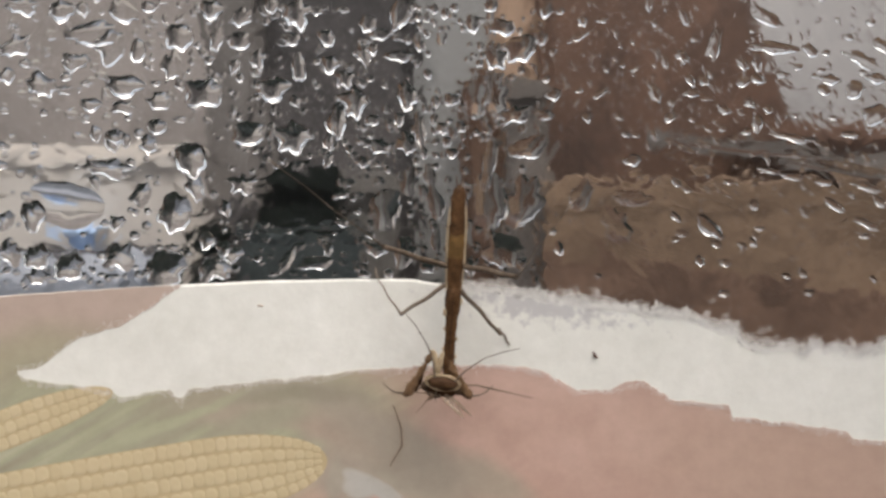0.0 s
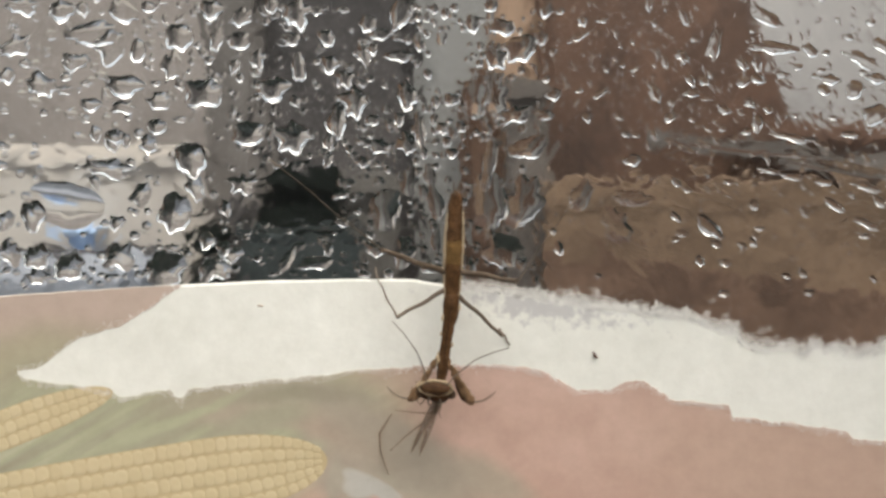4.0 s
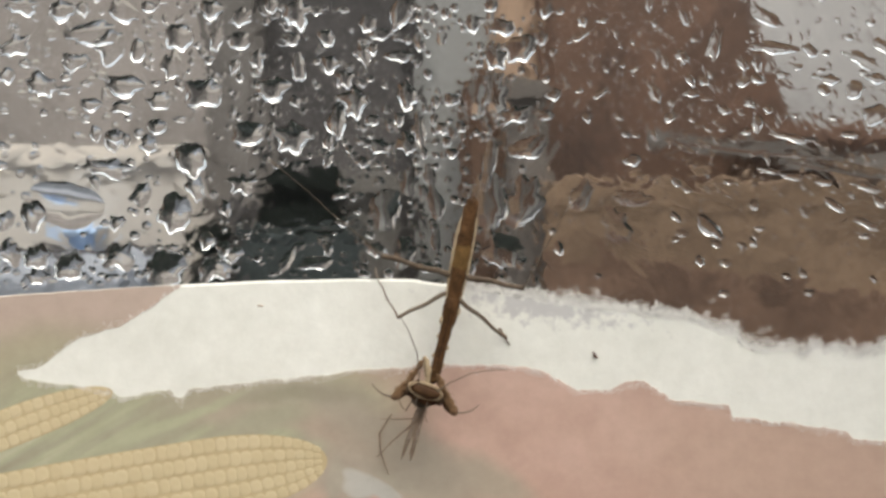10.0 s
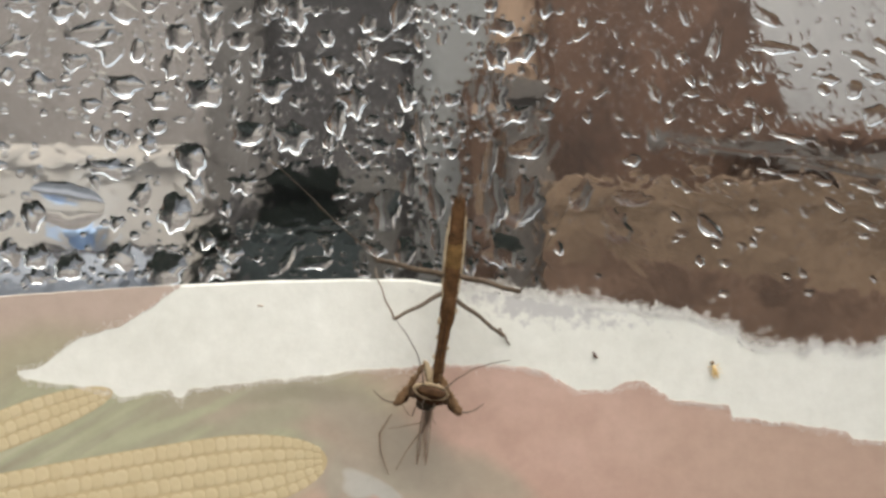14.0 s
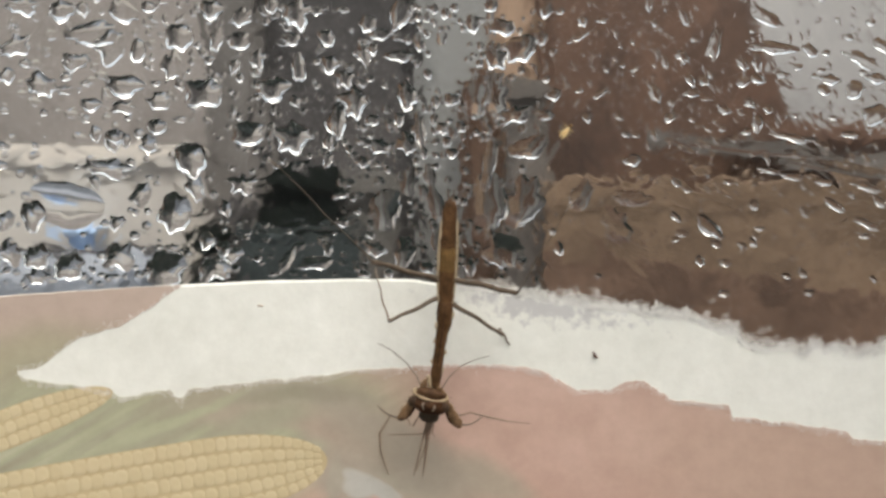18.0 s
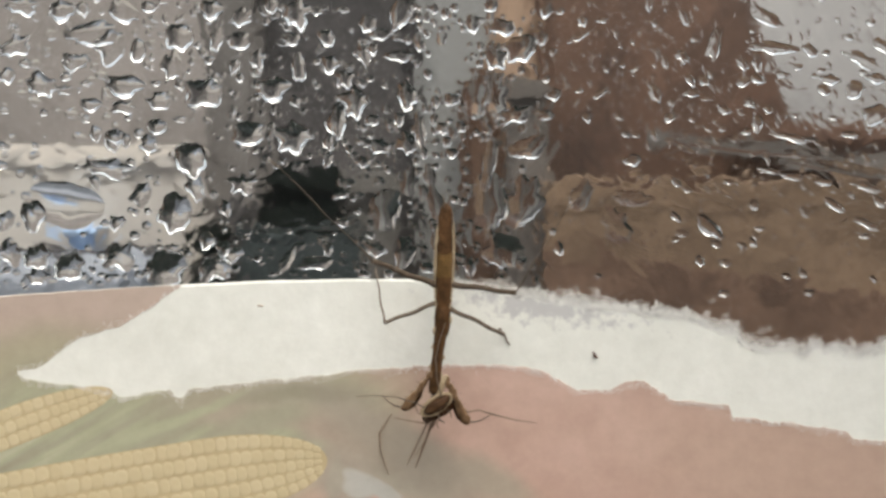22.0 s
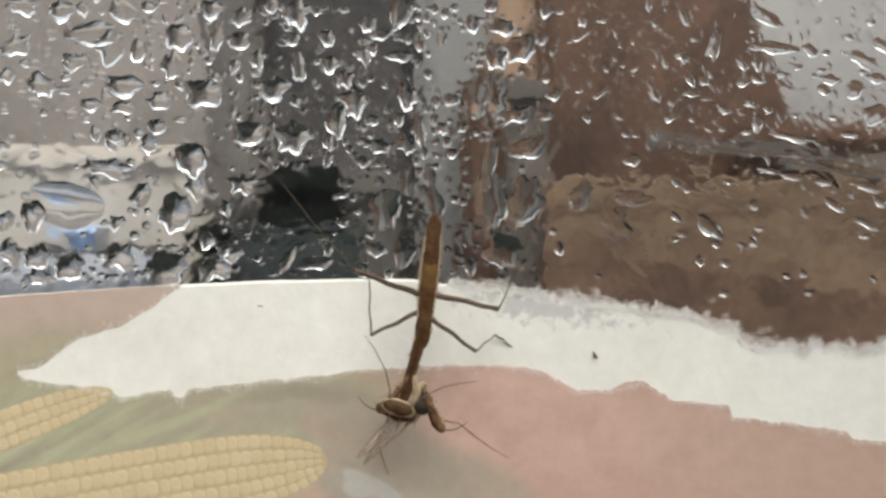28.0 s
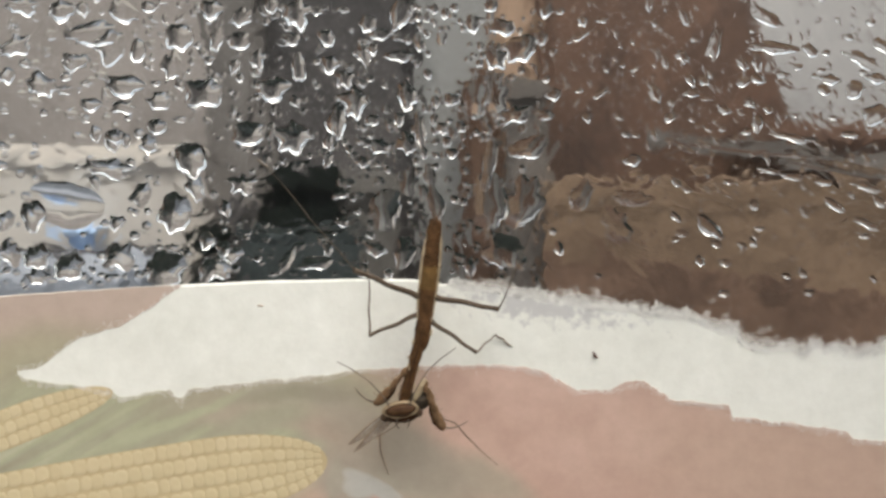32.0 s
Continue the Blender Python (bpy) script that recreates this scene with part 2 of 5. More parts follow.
# Added out of view, so the jar wall reflects something dark instead of sky.
unseen_wall = thing("unseen_wall", "unseen low dark wall added to keep the plastic's reflections dark", "wall", kind="structure",
                   data=box("unseen_wall", -1.6, 1.6, -0.62, -0.54, -0.752, 0.27, DIM, 0.006))

table = thing("table", "dark stained wooden table under the jar", "table")
part("tabletop", box("tabletop", -0.75, 0.75, -0.45, 0.75, -0.032, -0.0006, TABLE, 0.004), table)
for lx in (-0.68, 0.68):
    for ly in (-0.38, 0.68):
        part("leg", box("leg", lx - 0.03, lx + 0.03, ly - 0.03, ly + 0.03, -0.75, -0.032, TABLE, 0.004), table)


def stand(name, label, category, x0, x1, y0, y1, z1, mat, z0=0.0, lid=None, bevel=0.004, deep=0.012, over=0.002):
    """A block-like thing on the table with a slightly wider top edge."""
    ob = thing(name, label, category)
    part("body", box("body", x0, x1, y0, y1, z0, z1 - deep, mat, bevel), ob)
    part("top_edge", box("top_edge", x0 - over, x1 + over, y0 - over, y1 + over, z1 - deep + 0.0002, z1, lid or mat, bevel), ob)
    return ob


def mm(v):
    return v / 1000


# tins, crates, posts and boxes on the table behind the jar, from west to east
DX0, DT = (-79.5, 199.5)
DX1 = -12.55
stand("storage_tin", "tall dark grey painted tin standing on the table", "tin", mm(DX0), mm(DX1), 0.52, 0.60, mm(DT), SLATE)
stand("grey_crate", "medium grey painted crate beside the dark tin", "crate", mm(-106.5), mm(-80.0), 0.515, 0.59, 0.2, MID_GREY)
stand("dark_tin", "squat dark grey tin standing on the table", "tin", mm(-86.4), mm(-73.5), 0.44, 0.455, mm(79), SLATE)
stand("rubber_wedge", "low black rubber wedge lying on the table", "wedge", mm(-95.4), mm(-82.2), 0.425, 0.437, mm(68.1), BLACK)
# Added bar that stands in for a pale slanting streak on the plastic.
streak_ob = thing("streak_bar", "grey bar added in place of a pale streak on the plastic", "bar", data=box("streak_bar", -0.065, 0.10, -0.004, 0.004, -0.0035, 0.0035, MID_GREY, 0.001))
streak_ob.matrix_world = pose(mm(150), 0.4755, mm(93.5), 0, 6.3, 0)
stand("stoneware_pot", "square grey stoneware pot standing on the table", "pot", mm(-42.5), mm(-18.7), 0.465, 0.495, mm(86.8), STONE)
stand("plastic_divider", "upright dark teal plastic divider behind the added black tray", "divider", mm(-71.8), mm(-28.8), 0.395, 0.401, mm(69.4), TEAL, bevel=0.001, deep=0.003, over=0.0006)
KX0, KT = (-73.18, 88.62)
KX1 = -39.97
stand("rubber_block", "small black rubber block on the table", "block", mm(KX0), mm(KX1), 0.45, 0.48, mm(KT), BLACK)
GX0, GT = (-11.09, 195.85)
GX1 = 20.88
stand("metal_post", "narrow grey metal post standing on the table", "post", mm(GX0), mm(GX1), 0.50, 0.53, mm(GT), GREY)
TX0, TT = (21.43, 196.77)
TX1 = 42.22
stand("tan_box", "narrow tan wooden box standing on end", "box", mm(TX0), mm(TX1), 0.505, 0.525, mm(TT), TAN)
QX0, QT = (7.82, 126.77)
QX1 = 23.17
stand("wooden_block", "dark brown wooden block standing on the table", "block", mm(QX0), mm(QX1), 0.47, 0.49, mm(QT), CARD_DARK)
VX0, VT = (24.96, 124.7)
VX1 = 43.17
stand("grey_can", "tall narrow grey-brown tin standing on the table", "tin", mm(VX0), mm(VX1), 0.465, 0.49, mm(VT), UMBER)
BX0, BT = (41.57, 194.94)
BX1 = 132.29
stand("wooden_post", "thick brown wooden post standing on the table", "post", mm(BX0), mm(BX1), 0.495, 0.58, mm(BT), WOOD)
CX0, CT = (39.45, 84.49)
CX1 = 200.95
carton = stand("cardboard_box", "brown cardboard box with a darker front", "box", mm(CX0), mm(CX1), 0.44, 0.475, mm(CT), CARD, bevel=0.0006, over=0.0003)
# Added plate: the front's shade below the lit top is put into colour.
slope = [(mm(CX0 + 0.5), 0.0), (mm(CX1 - 0.5), 0.0), (mm(CX1 - 0.5), 0.0360), (mm(123.7), 0.0470), (mm(CX0 + 0.5), 0.0580)]
part("dark_front_plate", mesh_of("dark_front_plate", [(x, y, z) for y in (0.4385, 0.4399) for x, z in slope],
                            [(0, 1, 2, 3, 4), (9, 8, 7, 6, 5)] + [(k, k + 5, (k + 1) % 5 + 5, (k + 1) % 5) for k in range(5)], CARD_FRONT, False), carton, "added darker plate for the shaded front, with a slanting edge")
HX0, HT = (126.23, 107.94)
HX1 = 240.39
stand("wooden_crate", "brown wooden crate behind the cardboard box", "crate", mm(HX0), mm(HX1), 0.48, 0.56, mm(HT), WOOD)
# Hidden black slab, added so the tops of the drops bend to something dark.
tray = thing("drop_darkening_tray", "low black tray hidden behind the label, added to darken the drops", "tray")
part("base", box("base", -0.09, 0.03, 0.105, 0.39, 0.0, 0.046, BLACK, 0.003), tray)
for x0, x1, y0, y1 in ((-0.09, 0.03, 0.105, 0.111), (-0.09, 0.03, 0.384, 0.39), (-0.09, -0.084, 0.1112, 0.3838), (0.024, 0.03, 0.1112, 0.3838)):
    part("rim", box("rim", x0, x1, y0, y1, 0.0462, 0.049, BLACK, 0.0008), tray)
plank = thing("leaning_plank", "brown wooden plank leaning behind the post", "plank", data=box("leaning_plank", -0.03, 0.03, -0.008, 0.008, 0, 0.26, WOOD, 0.003))
LX, LZ = (144.62, 108.48)
plank.matrix_world = pose(mm(LX) + mm(LZ) * 0.445, 0.595, 0.006, 0, -24, 0)
PX0, PT = (-241.25, 97.8)
PX1 = -107.0
stand("white_box", "off-white carton standing on the table", "box", mm(PX0), mm(PX1), 0.50, 0.515, mm(PT), WHITE)
# Low block added to give the large west drop its blue tint.
JX0, JT = (-163.81, 65.5)
JX1 = -145.33
stand("blue_tint_block", "small pale blue block added for the blue tint in a drop", "tub", mm(JX0), mm(JX1), 0.48, 0.495, mm(JT), PALE_BLUE, deep=0.006)
# Added board: the brighter east stretch of the house wall put into colour.
YX0, YT = (149.28, 269.04)
YX1 = 390.75
stand("added_pale_board", "tall pale grey board added where the house wall is brighter", "board", mm(YX0), mm(YX1), 0.80, 0.82, mm(YT), WHITE_GREY, z0=-0.7505)
tray = thing("metal_tray", "low pale metal tray with a dark back edge", "tray")
part("base", box("base", -0.30, -0.098, 0.342, 0.418, 0.0, 0.0575, PALE_GREY, 0.002), tray)
part("back_edge", box("back_edge", -0.30, -0.098, 0.4182, 0.426, 0.0, 0.0605, SLATE, 0.001), tray)


# ---- the jar ----
def ring_wall(name, r0, r1, z0, z1, mat, seg=320, steps=2):
    verts, faces = [], []
    rows = [(r0, z0 + (z1 - z0) * i / steps) for i in range(steps + 1)] + [(r1, z1 - (z1 - z0) * i / steps) for i in range(steps + 1)]
    n = len(rows)
    for r, z in rows:
        for k in range(seg):
            an = 2 * math.pi * k / seg
            verts.append((r * math.cos(an), r * math.sin(an), z))
    for i in range(n):
        for k in range(seg):
            a, b = i * seg + k, i * seg + (k + 1) % seg
            c, d = ((i + 1) % n) * seg + k, ((i + 1) % n) * seg + (k + 1) % seg
            faces.append((a, c, d, b))
    me = mesh_of(name, verts, faces, mat)
    me.set_sharp_from_angle(angle=radians(40))
    return me


jar = thing("plastic_jar", "large clear plastic jar beaded with water, with a torn paper label", "jar")
wall = part("wall", ring_wall("wall", R, R + 0.0009, 0.003, 0.150, PLASTIC), jar, "clear plastic wall fogged and beaded with water")
base = part("base", ring_wall("base", 0.0005, R + 0.0009, 0, 0.003, PLASTIC_PLAIN, 128, 1), jar)
rim = part("rim", ring_wall("rim", R - 0.0004, R + 0.0035, 0.1501, 0.156, PLASTIC_PLAIN, 200, 1), jar)
for ob in (wall, base, rim):
    ob.visible_shadow = False


# ---- the torn paper label on the wall ----
def along(points, a):
    """The height at a on the line through points (a, b)."""
    for (a0, b0), (a1, b1) in zip(points, points[1:]):
        if a <= a1:
            u = max(0.0, (a - a0) / (a1 - a0))
            return b0 + (b1 - b0) * u
    return points[-1][1]


LABEL_TOP = [(-90, -3.02), (-36.71, -2.98), (-23.31, -2.73), (-13.84, -2.56), (-2.65, -2.6), (0.79, -3.25), (8.62, -4.13),
             (15.41, -5.16), (20.88, -5.46), (22.07, -6.23), (24.96, -6.52), (25.81, -7.86), (29.24, -8.17), (30.73, -8.35), (31.07, -7.67), (33.92, -8.02), (36.84, -7.33), (90, -8)]
TEAR_LOW = [(-35.61, -9.18), (-35.1, -9.78), (-30.8, -10.79), (-28.46, -11.31), (-27.47, -11.96), (-26.46, -11.94), (-25.43, -11.67), (-23.38, -11.61), (-22.93, -12.32), (-22.37, -12.36), (-21.88, -11.71),
            (-16.83, -11.28), (-9.55, -10.89), (-8.08, -10.52), (-1.68, -10.25), (4.73, -10.08), (8.67, -10.51), (11.61, -12.17), (14.77, -12.06), (15.97, -11.27), (17.41, -11.16),
            (19.82, -12.65), (24.53, -12.84), (24.83, -13.84), (29.61, -13.97), (34.09, -14.2), (34.63, -14.75), (37.07, -14.7), (90, -24)]
TEAR_HIGH = [(-35.61, -9.18), (-33.63, -8.88), (-32.51, -8.04), (-30.69, -6.71), (-27.74, -6.09), (-24.96, -4.57), (-22.47, -2.81)]


def ragged(a, size, depth, seed):
    return depth * (noise.noise(Vector((a / size, seed, 0))) + 0.5 * noise.noise(Vector((a / size * 3.1, seed, 4))) + 0.25 * noise.noise(Vector((a / size * 9, seed, 8))) + 0.2 * noise.noise(Vector((a / size * 27, seed, 2))))


def lift(a, b):
    """How far the paper stands off the wall, in millimetres, by its own slow waves."""
    return 0.03 * noise.noise(Vector((a / 4, b / 4, 0)))


def strip(name, a0, a1, low, high, d, mat, step=0.12, rows=14, thick=0.05):
    """A sheet on the wall between the heights low(a) and high(a), d off it, with a thick edge."""
    n = int((a1 - a0) / step) + 1
    verts, faces, uvs = [], [], []
    for i in range(n):
        a = a0 + (a1 - a0) * i / (n - 1)
        b0, b1 = low(a), high(a)
        for j in range(rows + 1):
            b = b0 + (b1 - b0) * (1 - (1 - j / rows) ** 1.6)
            verts.append(spot(a, b, d + lift(a, b)))
            uvs.append((a, b))
        verts.append(spot(a, b1, d - thick))
        uvs.append((a, b1))
    w = rows + 2
    for i in range(n - 1):
        for j in range(w - 1):
            p = i * w + j
            faces.append((p, p + w, p + w + 1, p + 1))
    me = mesh_of(name, verts, faces, mat)
    layer = me.uv_layers.new(name="sheet")
    layer.data.foreach_set("uv", [c for lp in me.loops for c in (uvs[lp.vertex_index][0] / 100, uvs[lp.vertex_index][1] / 100)])
    return me


def print_material():
    """Faded printing: dusty pink with soft green husk leaves and grey shapes, laid out by the sheet's own millimetres."""
    m, nt, b = material("faded_print")
    uv = nt.nodes.new("ShaderNodeUVMap")
    uv.uv_map = "sheet"
    warp = node(nt, "ShaderNodeTexNoise", Scale=14.0, Detail=3.0)
    nt.links.new(uv.outputs["UV"], warp.inputs["Vector"])
    off = nt.nodes.new("ShaderNodeVectorMath")
    off.operation = "MULTIPLY_ADD"
    nt.links.new(warp.outputs["Color"], off.inputs[0])
    off.inputs[1].default_value = (0.03, 0.03, 0)
    nt.links.new(uv.outputs["UV"], off.inputs[2])

    def patch(a, b_, ra, rb, turn, soft):
        mp = nt.nodes.new("ShaderNodeMapping")
        mp.vector_type = "TEXTURE"
        mp.inputs["Location"].default_value = (a / 100 + 0.015, b_ / 100 + 0.015, 0)
        mp.inputs["Rotation"].default_value = (0, 0, radians(turn))
        mp.inputs["Scale"].default_value = (ra / 100, rb / 100, 1)
        nt.links.new(off.outputs[0], mp.inputs["Vector"])
        ln = nt.nodes.new("ShaderNodeVectorMath")
        ln.operation = "LENGTH"
        nt.links.new(mp.outputs[0], ln.inputs[0])
        mr = nt.nodes.new("ShaderNodeMapRange")
        mr.interpolation_type = "SMOOTHSTEP"
        for k, v in (("From Min", 1 - soft), ("From Max", 1 + soft), ("To Min", 1.0), ("To Max", 0.0)):
            mr.inputs[k].default_value = v
        nt.links.new(ln.outputs["Value"], mr.inputs["Value"])
        return mr.outputs["Result"]

    tone = node(nt, "ShaderNodeTexNoise", Scale=22.0, Detail=4.0)
    nt.links.new(uv.outputs["UV"], tone.inputs["Vector"])
    colour = ramp(nt, tone.outputs["Fac"], [(0.36, (0.512, 0.352, 0.288)), (0.64, (0.595, 0.418, 0.348))])
    streak = node(nt, "ShaderNodeTexNoise", Scale=30.0, Detail=4.0)
    mp2 = nt.nodes.new("ShaderNodeMapping")
    mp2.vector_type = "TEXTURE"
    mp2.inputs["Rotation"].default_value = (0, 0, radians(27))
    mp2.inputs["Scale"].default_value = (5.0, 0.45, 1)
    nt.links.new(uv.outputs["UV"], mp2.inputs["Vector"])
    nt.links.new(mp2.outputs[0], streak.inputs["Vector"])
    green = ramp(nt, streak.outputs["Fac"], [(0.32, (0.335, 0.31, 0.225)), (0.45, (0.375, 0.36, 0.262)), (0.56, (0.41, 0.41, 0.28)), (0.7, (0.485, 0.475, 0.345))])

    def over(fac, col):
        nonlocal colour
        mx = nt.nodes.new("ShaderNodeMix")
        mx.data_type = "RGBA"
        nt.links.new(fac, mx.inputs["Factor"])
        nt.links.new(colour, mx.inputs["A"])
        if isinstance(col, tuple):
            mx.inputs["B"].default_value = (*col, 1)
        else:
            nt.links.new(col, mx.inputs["B"])
        colour = mx.outputs["Result"]

    over(patch(34.21, -18.74, 16, 7, -10, 0.6), (0.52, 0.375, 0.30))
    over(patch(-34.15, -3.86, 17, 4, 5, 0.5), (0.48, 0.385, 0.325))
    over(patch(-35.15, -8.39, 7, 2.6, 8, 0.6), (0.40, 0.36, 0.26))
    over(patch(-28.21, -16.54, 24, 8.5, 8, 0.25), green)
    over(patch(-15.4, -12.53, 9, 2.6, -4, 0.4), (0.40, 0.36, 0.27))
    over(patch(-7.14, -17.3, 11, 2.4, -32, 0.5), (0.425, 0.38, 0.305))
    over(patch(-13.97, -14.32, 6, 1.2, -6, 0.6), (0.42, 0.36, 0.285))
    over(patch(3.78, -20.4, 5, 1.6, -30, 0.6), (0.43, 0.36, 0.285))
    over(patch(-12.01, -12.81, 5.46, 0.79, -2, 0.50), (0.335, 0.31, 0.232))
    over(patch(-8.86, -16.50, 5.26, 1.40, -22, 0.6), (0.42, 0.342, 0.272))
    over(patch(-8.64, -20.29, 2.33, 2.53, 0, 0.50), (0.41, 0.35, 0.285))
    over(patch(-3.57, -17.62, 7.55, 2.31, -33, 0.60), (0.385, 0.335, 0.272))
    over(patch(-23.53, -14.13, 5.93, 0.45, 18, 0.60), (0.43, 0.435, 0.30))
    over(patch(-15.43, -14.75, 3.73, 1.20, 8, 0.6), (0.385, 0.362, 0.27))
    over(patch(-7.55, -20.83, 1.7, 1.2, -20, 0.22), (0.50, 0.485, 0.44))
    over(patch(-5.37, -21.29, 1.7, 0.8, -24, 0.25), (0.50, 0.485, 0.44))
    over(patch(-9.33, -20.37, 0.7, 1.8, -10, 0.4), (0.42, 0.375, 0.305))
    mottle = node(nt, "ShaderNodeTexNoise", Scale=60.0, Detail=6.0, Roughness=0.65)
    nt.links.new(uv.outputs["UV"], mottle.inputs["Vector"])
    shade = nt.nodes.new("ShaderNodeMix")
    shade.data_type, shade.blend_type = "RGBA", "MULTIPLY"
    shade.inputs["Factor"].default_value = 1.0
    nt.links.new(colour, shade.inputs["A"])
    nt.links.new(ramp(nt, mottle.outputs["Fac"], [(0.3, (0.925, 0.925, 0.915)), (0.7, (1.05, 1.05, 1.06))]), shade.inputs["B"])
    nt.links.new(shade.outputs["Result"], b.inputs["Base Color"])
    grain = node(nt, "ShaderNodeTexNoise", Scale=900.0, Detail=4.0)
    nt.links.new(uv.outputs["UV"], grain.inputs["Vector"])
    bp = node(nt, "ShaderNodeBump", Strength=0.25, Distance=0.00005)
    nt.links.new(grain.outputs["Fac"], bp.inputs["Height"])
    nt.links.new(bp.outputs["Normal"], b.inputs["Normal"])
    b.inputs["Roughness"].default_value = 0.75
    b.inputs["Specular IOR Level"].default_value = 0.25
    return m


PRINT = print_material()
KERNEL = bpy.data.materials.new("printed_kernel")


def kernel_material():
    KERNEL.use_nodes = True
    nt = KERNEL.node_tree
    b = nt.nodes["Principled BSDF"]
    info = nt.nodes.new("ShaderNodeObjectInfo")
    tc = nt.nodes.new("ShaderNodeTexCoord")
    blot = node(nt, "ShaderNodeTexNoise", Scale=900.0, Detail=2.0)
    nt.links.new(tc.outputs["Object"], blot.inputs["Vector"])
    mx = nt.nodes.new("ShaderNodeMix")
    mx.inputs["Factor"].default_value = 0.5
    nt.links.new(info.outputs["Random"], mx.inputs["A"])
    nt.links.new(blot.outputs["Fac"], mx.inputs["B"])
    nt.links.new(ramp(nt, mx.outputs["Result"], [(0.1, (0.545, 0.455, 0.282)), (0.5, (0.578, 0.485, 0.306)), (0.9, (0.608, 0.518, 0.338))]), b.inputs["Base Color"])
    b.inputs["Roughness"].default_value = 0.75
    b.inputs["Specular IOR Level"].default_value = 0.25


kernel_material()
COB = rough_stuff("printed_cob", (0.49, 0.39, 0.232), (0.53, 0.43, 0.26), 400, 0.75, 0.1, 0.00003, 4, sheen=0.25)


def label_top(a):
    torn = 0.0 if a < -2 else min(1.0, (a + 2) / 8)
    return along(LABEL_TOP, a) + ragged(a, 1.8, 0.04 + 0.4 * torn, 1.3)


def tear_low(a):
    return along(TEAR_LOW, a) + ragged(a, 1.6, 0.18, 5.1)


def tear_high(a):
    return along(TEAR_HIGH, a) + ragged(a, 1.6, 0.2, 9.7)


A_LEFT, A_CORNER = TEAR_LOW[0][0], TEAR_HIGH[-1][0]
label = thing("paper_label", "torn cream paper label on the jar, print half ripped away", "label",
              data=strip("paper_label", -88, 88, lambda a: -72, label_top, 0.10, PAPER, 0.1, 30))
part("print_sheet", strip("print_sheet", A_LEFT, 88, lambda a: -71, tear_low, 0.125, PRINT, 0.1, 60, 0.02), label, "faded pink and green printed paper layer")
part("print_sheet", strip("print_sheet", -88, A_LEFT, lambda a: -71, lambda a: label_top(a) - 0.02, 0.125, PRINT, 0.2, 60, 0.02), label, "faded pink printed paper layer")
part("print_sheet", strip("print_sheet", A_LEFT, A_CORNER, lambda a: min(tear_high(a), label_top(a) - 0.05), lambda a: label_top(a) - 0.02, 0.125, PRINT, 0.1, 14, 0.02),
     label, "faded pink printed paper layer")


def cob(name, a0, b0, a1, b1, half, rows, width, taper, bow):
    """A printed corn cob: its ground and its kernels row by row, flat on the label, from the end at a0 to the tip at a1."""
    def axis(a):
        u = (a - a0) / (a1 - a0)
        return b0 + (b1 - b0) * u + bow * 4 * u * (1 - u)

    def wide(a):
        e = min(1.0, max(0.0, (a1 - a) / taper))
        return half * math.sqrt(e * (2 - e))

    verts, faces, n = [], [], 90
    for i in range(n + 1):
        a = a0 + (a1 - a0) * (1 - (1 - i / n) ** 2)
        for j in range(11):
            b = axis(a) + wide(a) * (1 - j / 5)
            verts.append(spot(a, b, 0.14 + lift(a, b)))
    for i in range(n):
        for j in range(10):
            p = i * 11 + j
            faces.append((p, p + 1, p + 12, p + 11))
    ground_ob = part(name, mesh_of(name, verts, faces, COB), label, "faded yellow printed corn cob")
    for r in range(rows):
        f = 1 - (2 * r + 1) / rows
        a = a0 + random.uniform(0, 1) * width
        while a < a1 - 0.3:
            high = 2 * wide(a) / rows
            w = width * random.uniform(0.82, 1.08) * (0.55 + 0.45 * min(1, high / (2 * half / rows)))
            if high > 0.45:
                b = axis(a) + f * wide(a)
                slope = math.degrees(math.atan((axis(a + 0.4) + f * wide(a + 0.4) - axis(a - 0.4) - f * wide(a - 0.4)) / 0.8))
                k = part("kernel", KERNEL_MESH, ground_ob)
                k.matrix_basis = on_wall(a, b, 0.155 + lift(a, b), slope + random.uniform(-7, 7)) @ Matrix.Diagonal((w * 0.515, high * random.uniform(0.42, 0.46), 1, 1))
            a += w


def kernel_mesh():
    """A flat printed kernel, a rounded square of two millimetres."""
    verts, faces = [], []
    for ring, z in ((1.0, -0.00001), (0.94, 0.0), (0.55, 0.000002)):
        for q in range(14):
            an = 2 * math.pi * (q + 0.5) / 14
            cx, cy = math.cos(an), math.sin(an)
            s = ring * (abs(cx) ** 3.2 + abs(cy) ** 3.2) ** (-1 / 3.2)
            verts.append((cx * s / 1000, cy * s / 1000, z))
    for r in range(2):
        for q in range(14):
            a, b = r * 14 + q, r * 14 + (q + 1) % 14
            faces.append((a, b, b + 14, a + 14))
    faces.append(tuple(range(28, 42)))
    return mesh_of("kernel", verts, faces, KERNEL)


KERNEL_MESH = kernel_mesh()
cob("printed_cob", -42, -21.2, -10.15, -18.5, 3.6, 5, 1.02, 10.5, -0.2)
cob("printed_cob", -42, -15.41, -28.15, -11.49, 1.7, 3, 0.9, 8.0, 0.15)


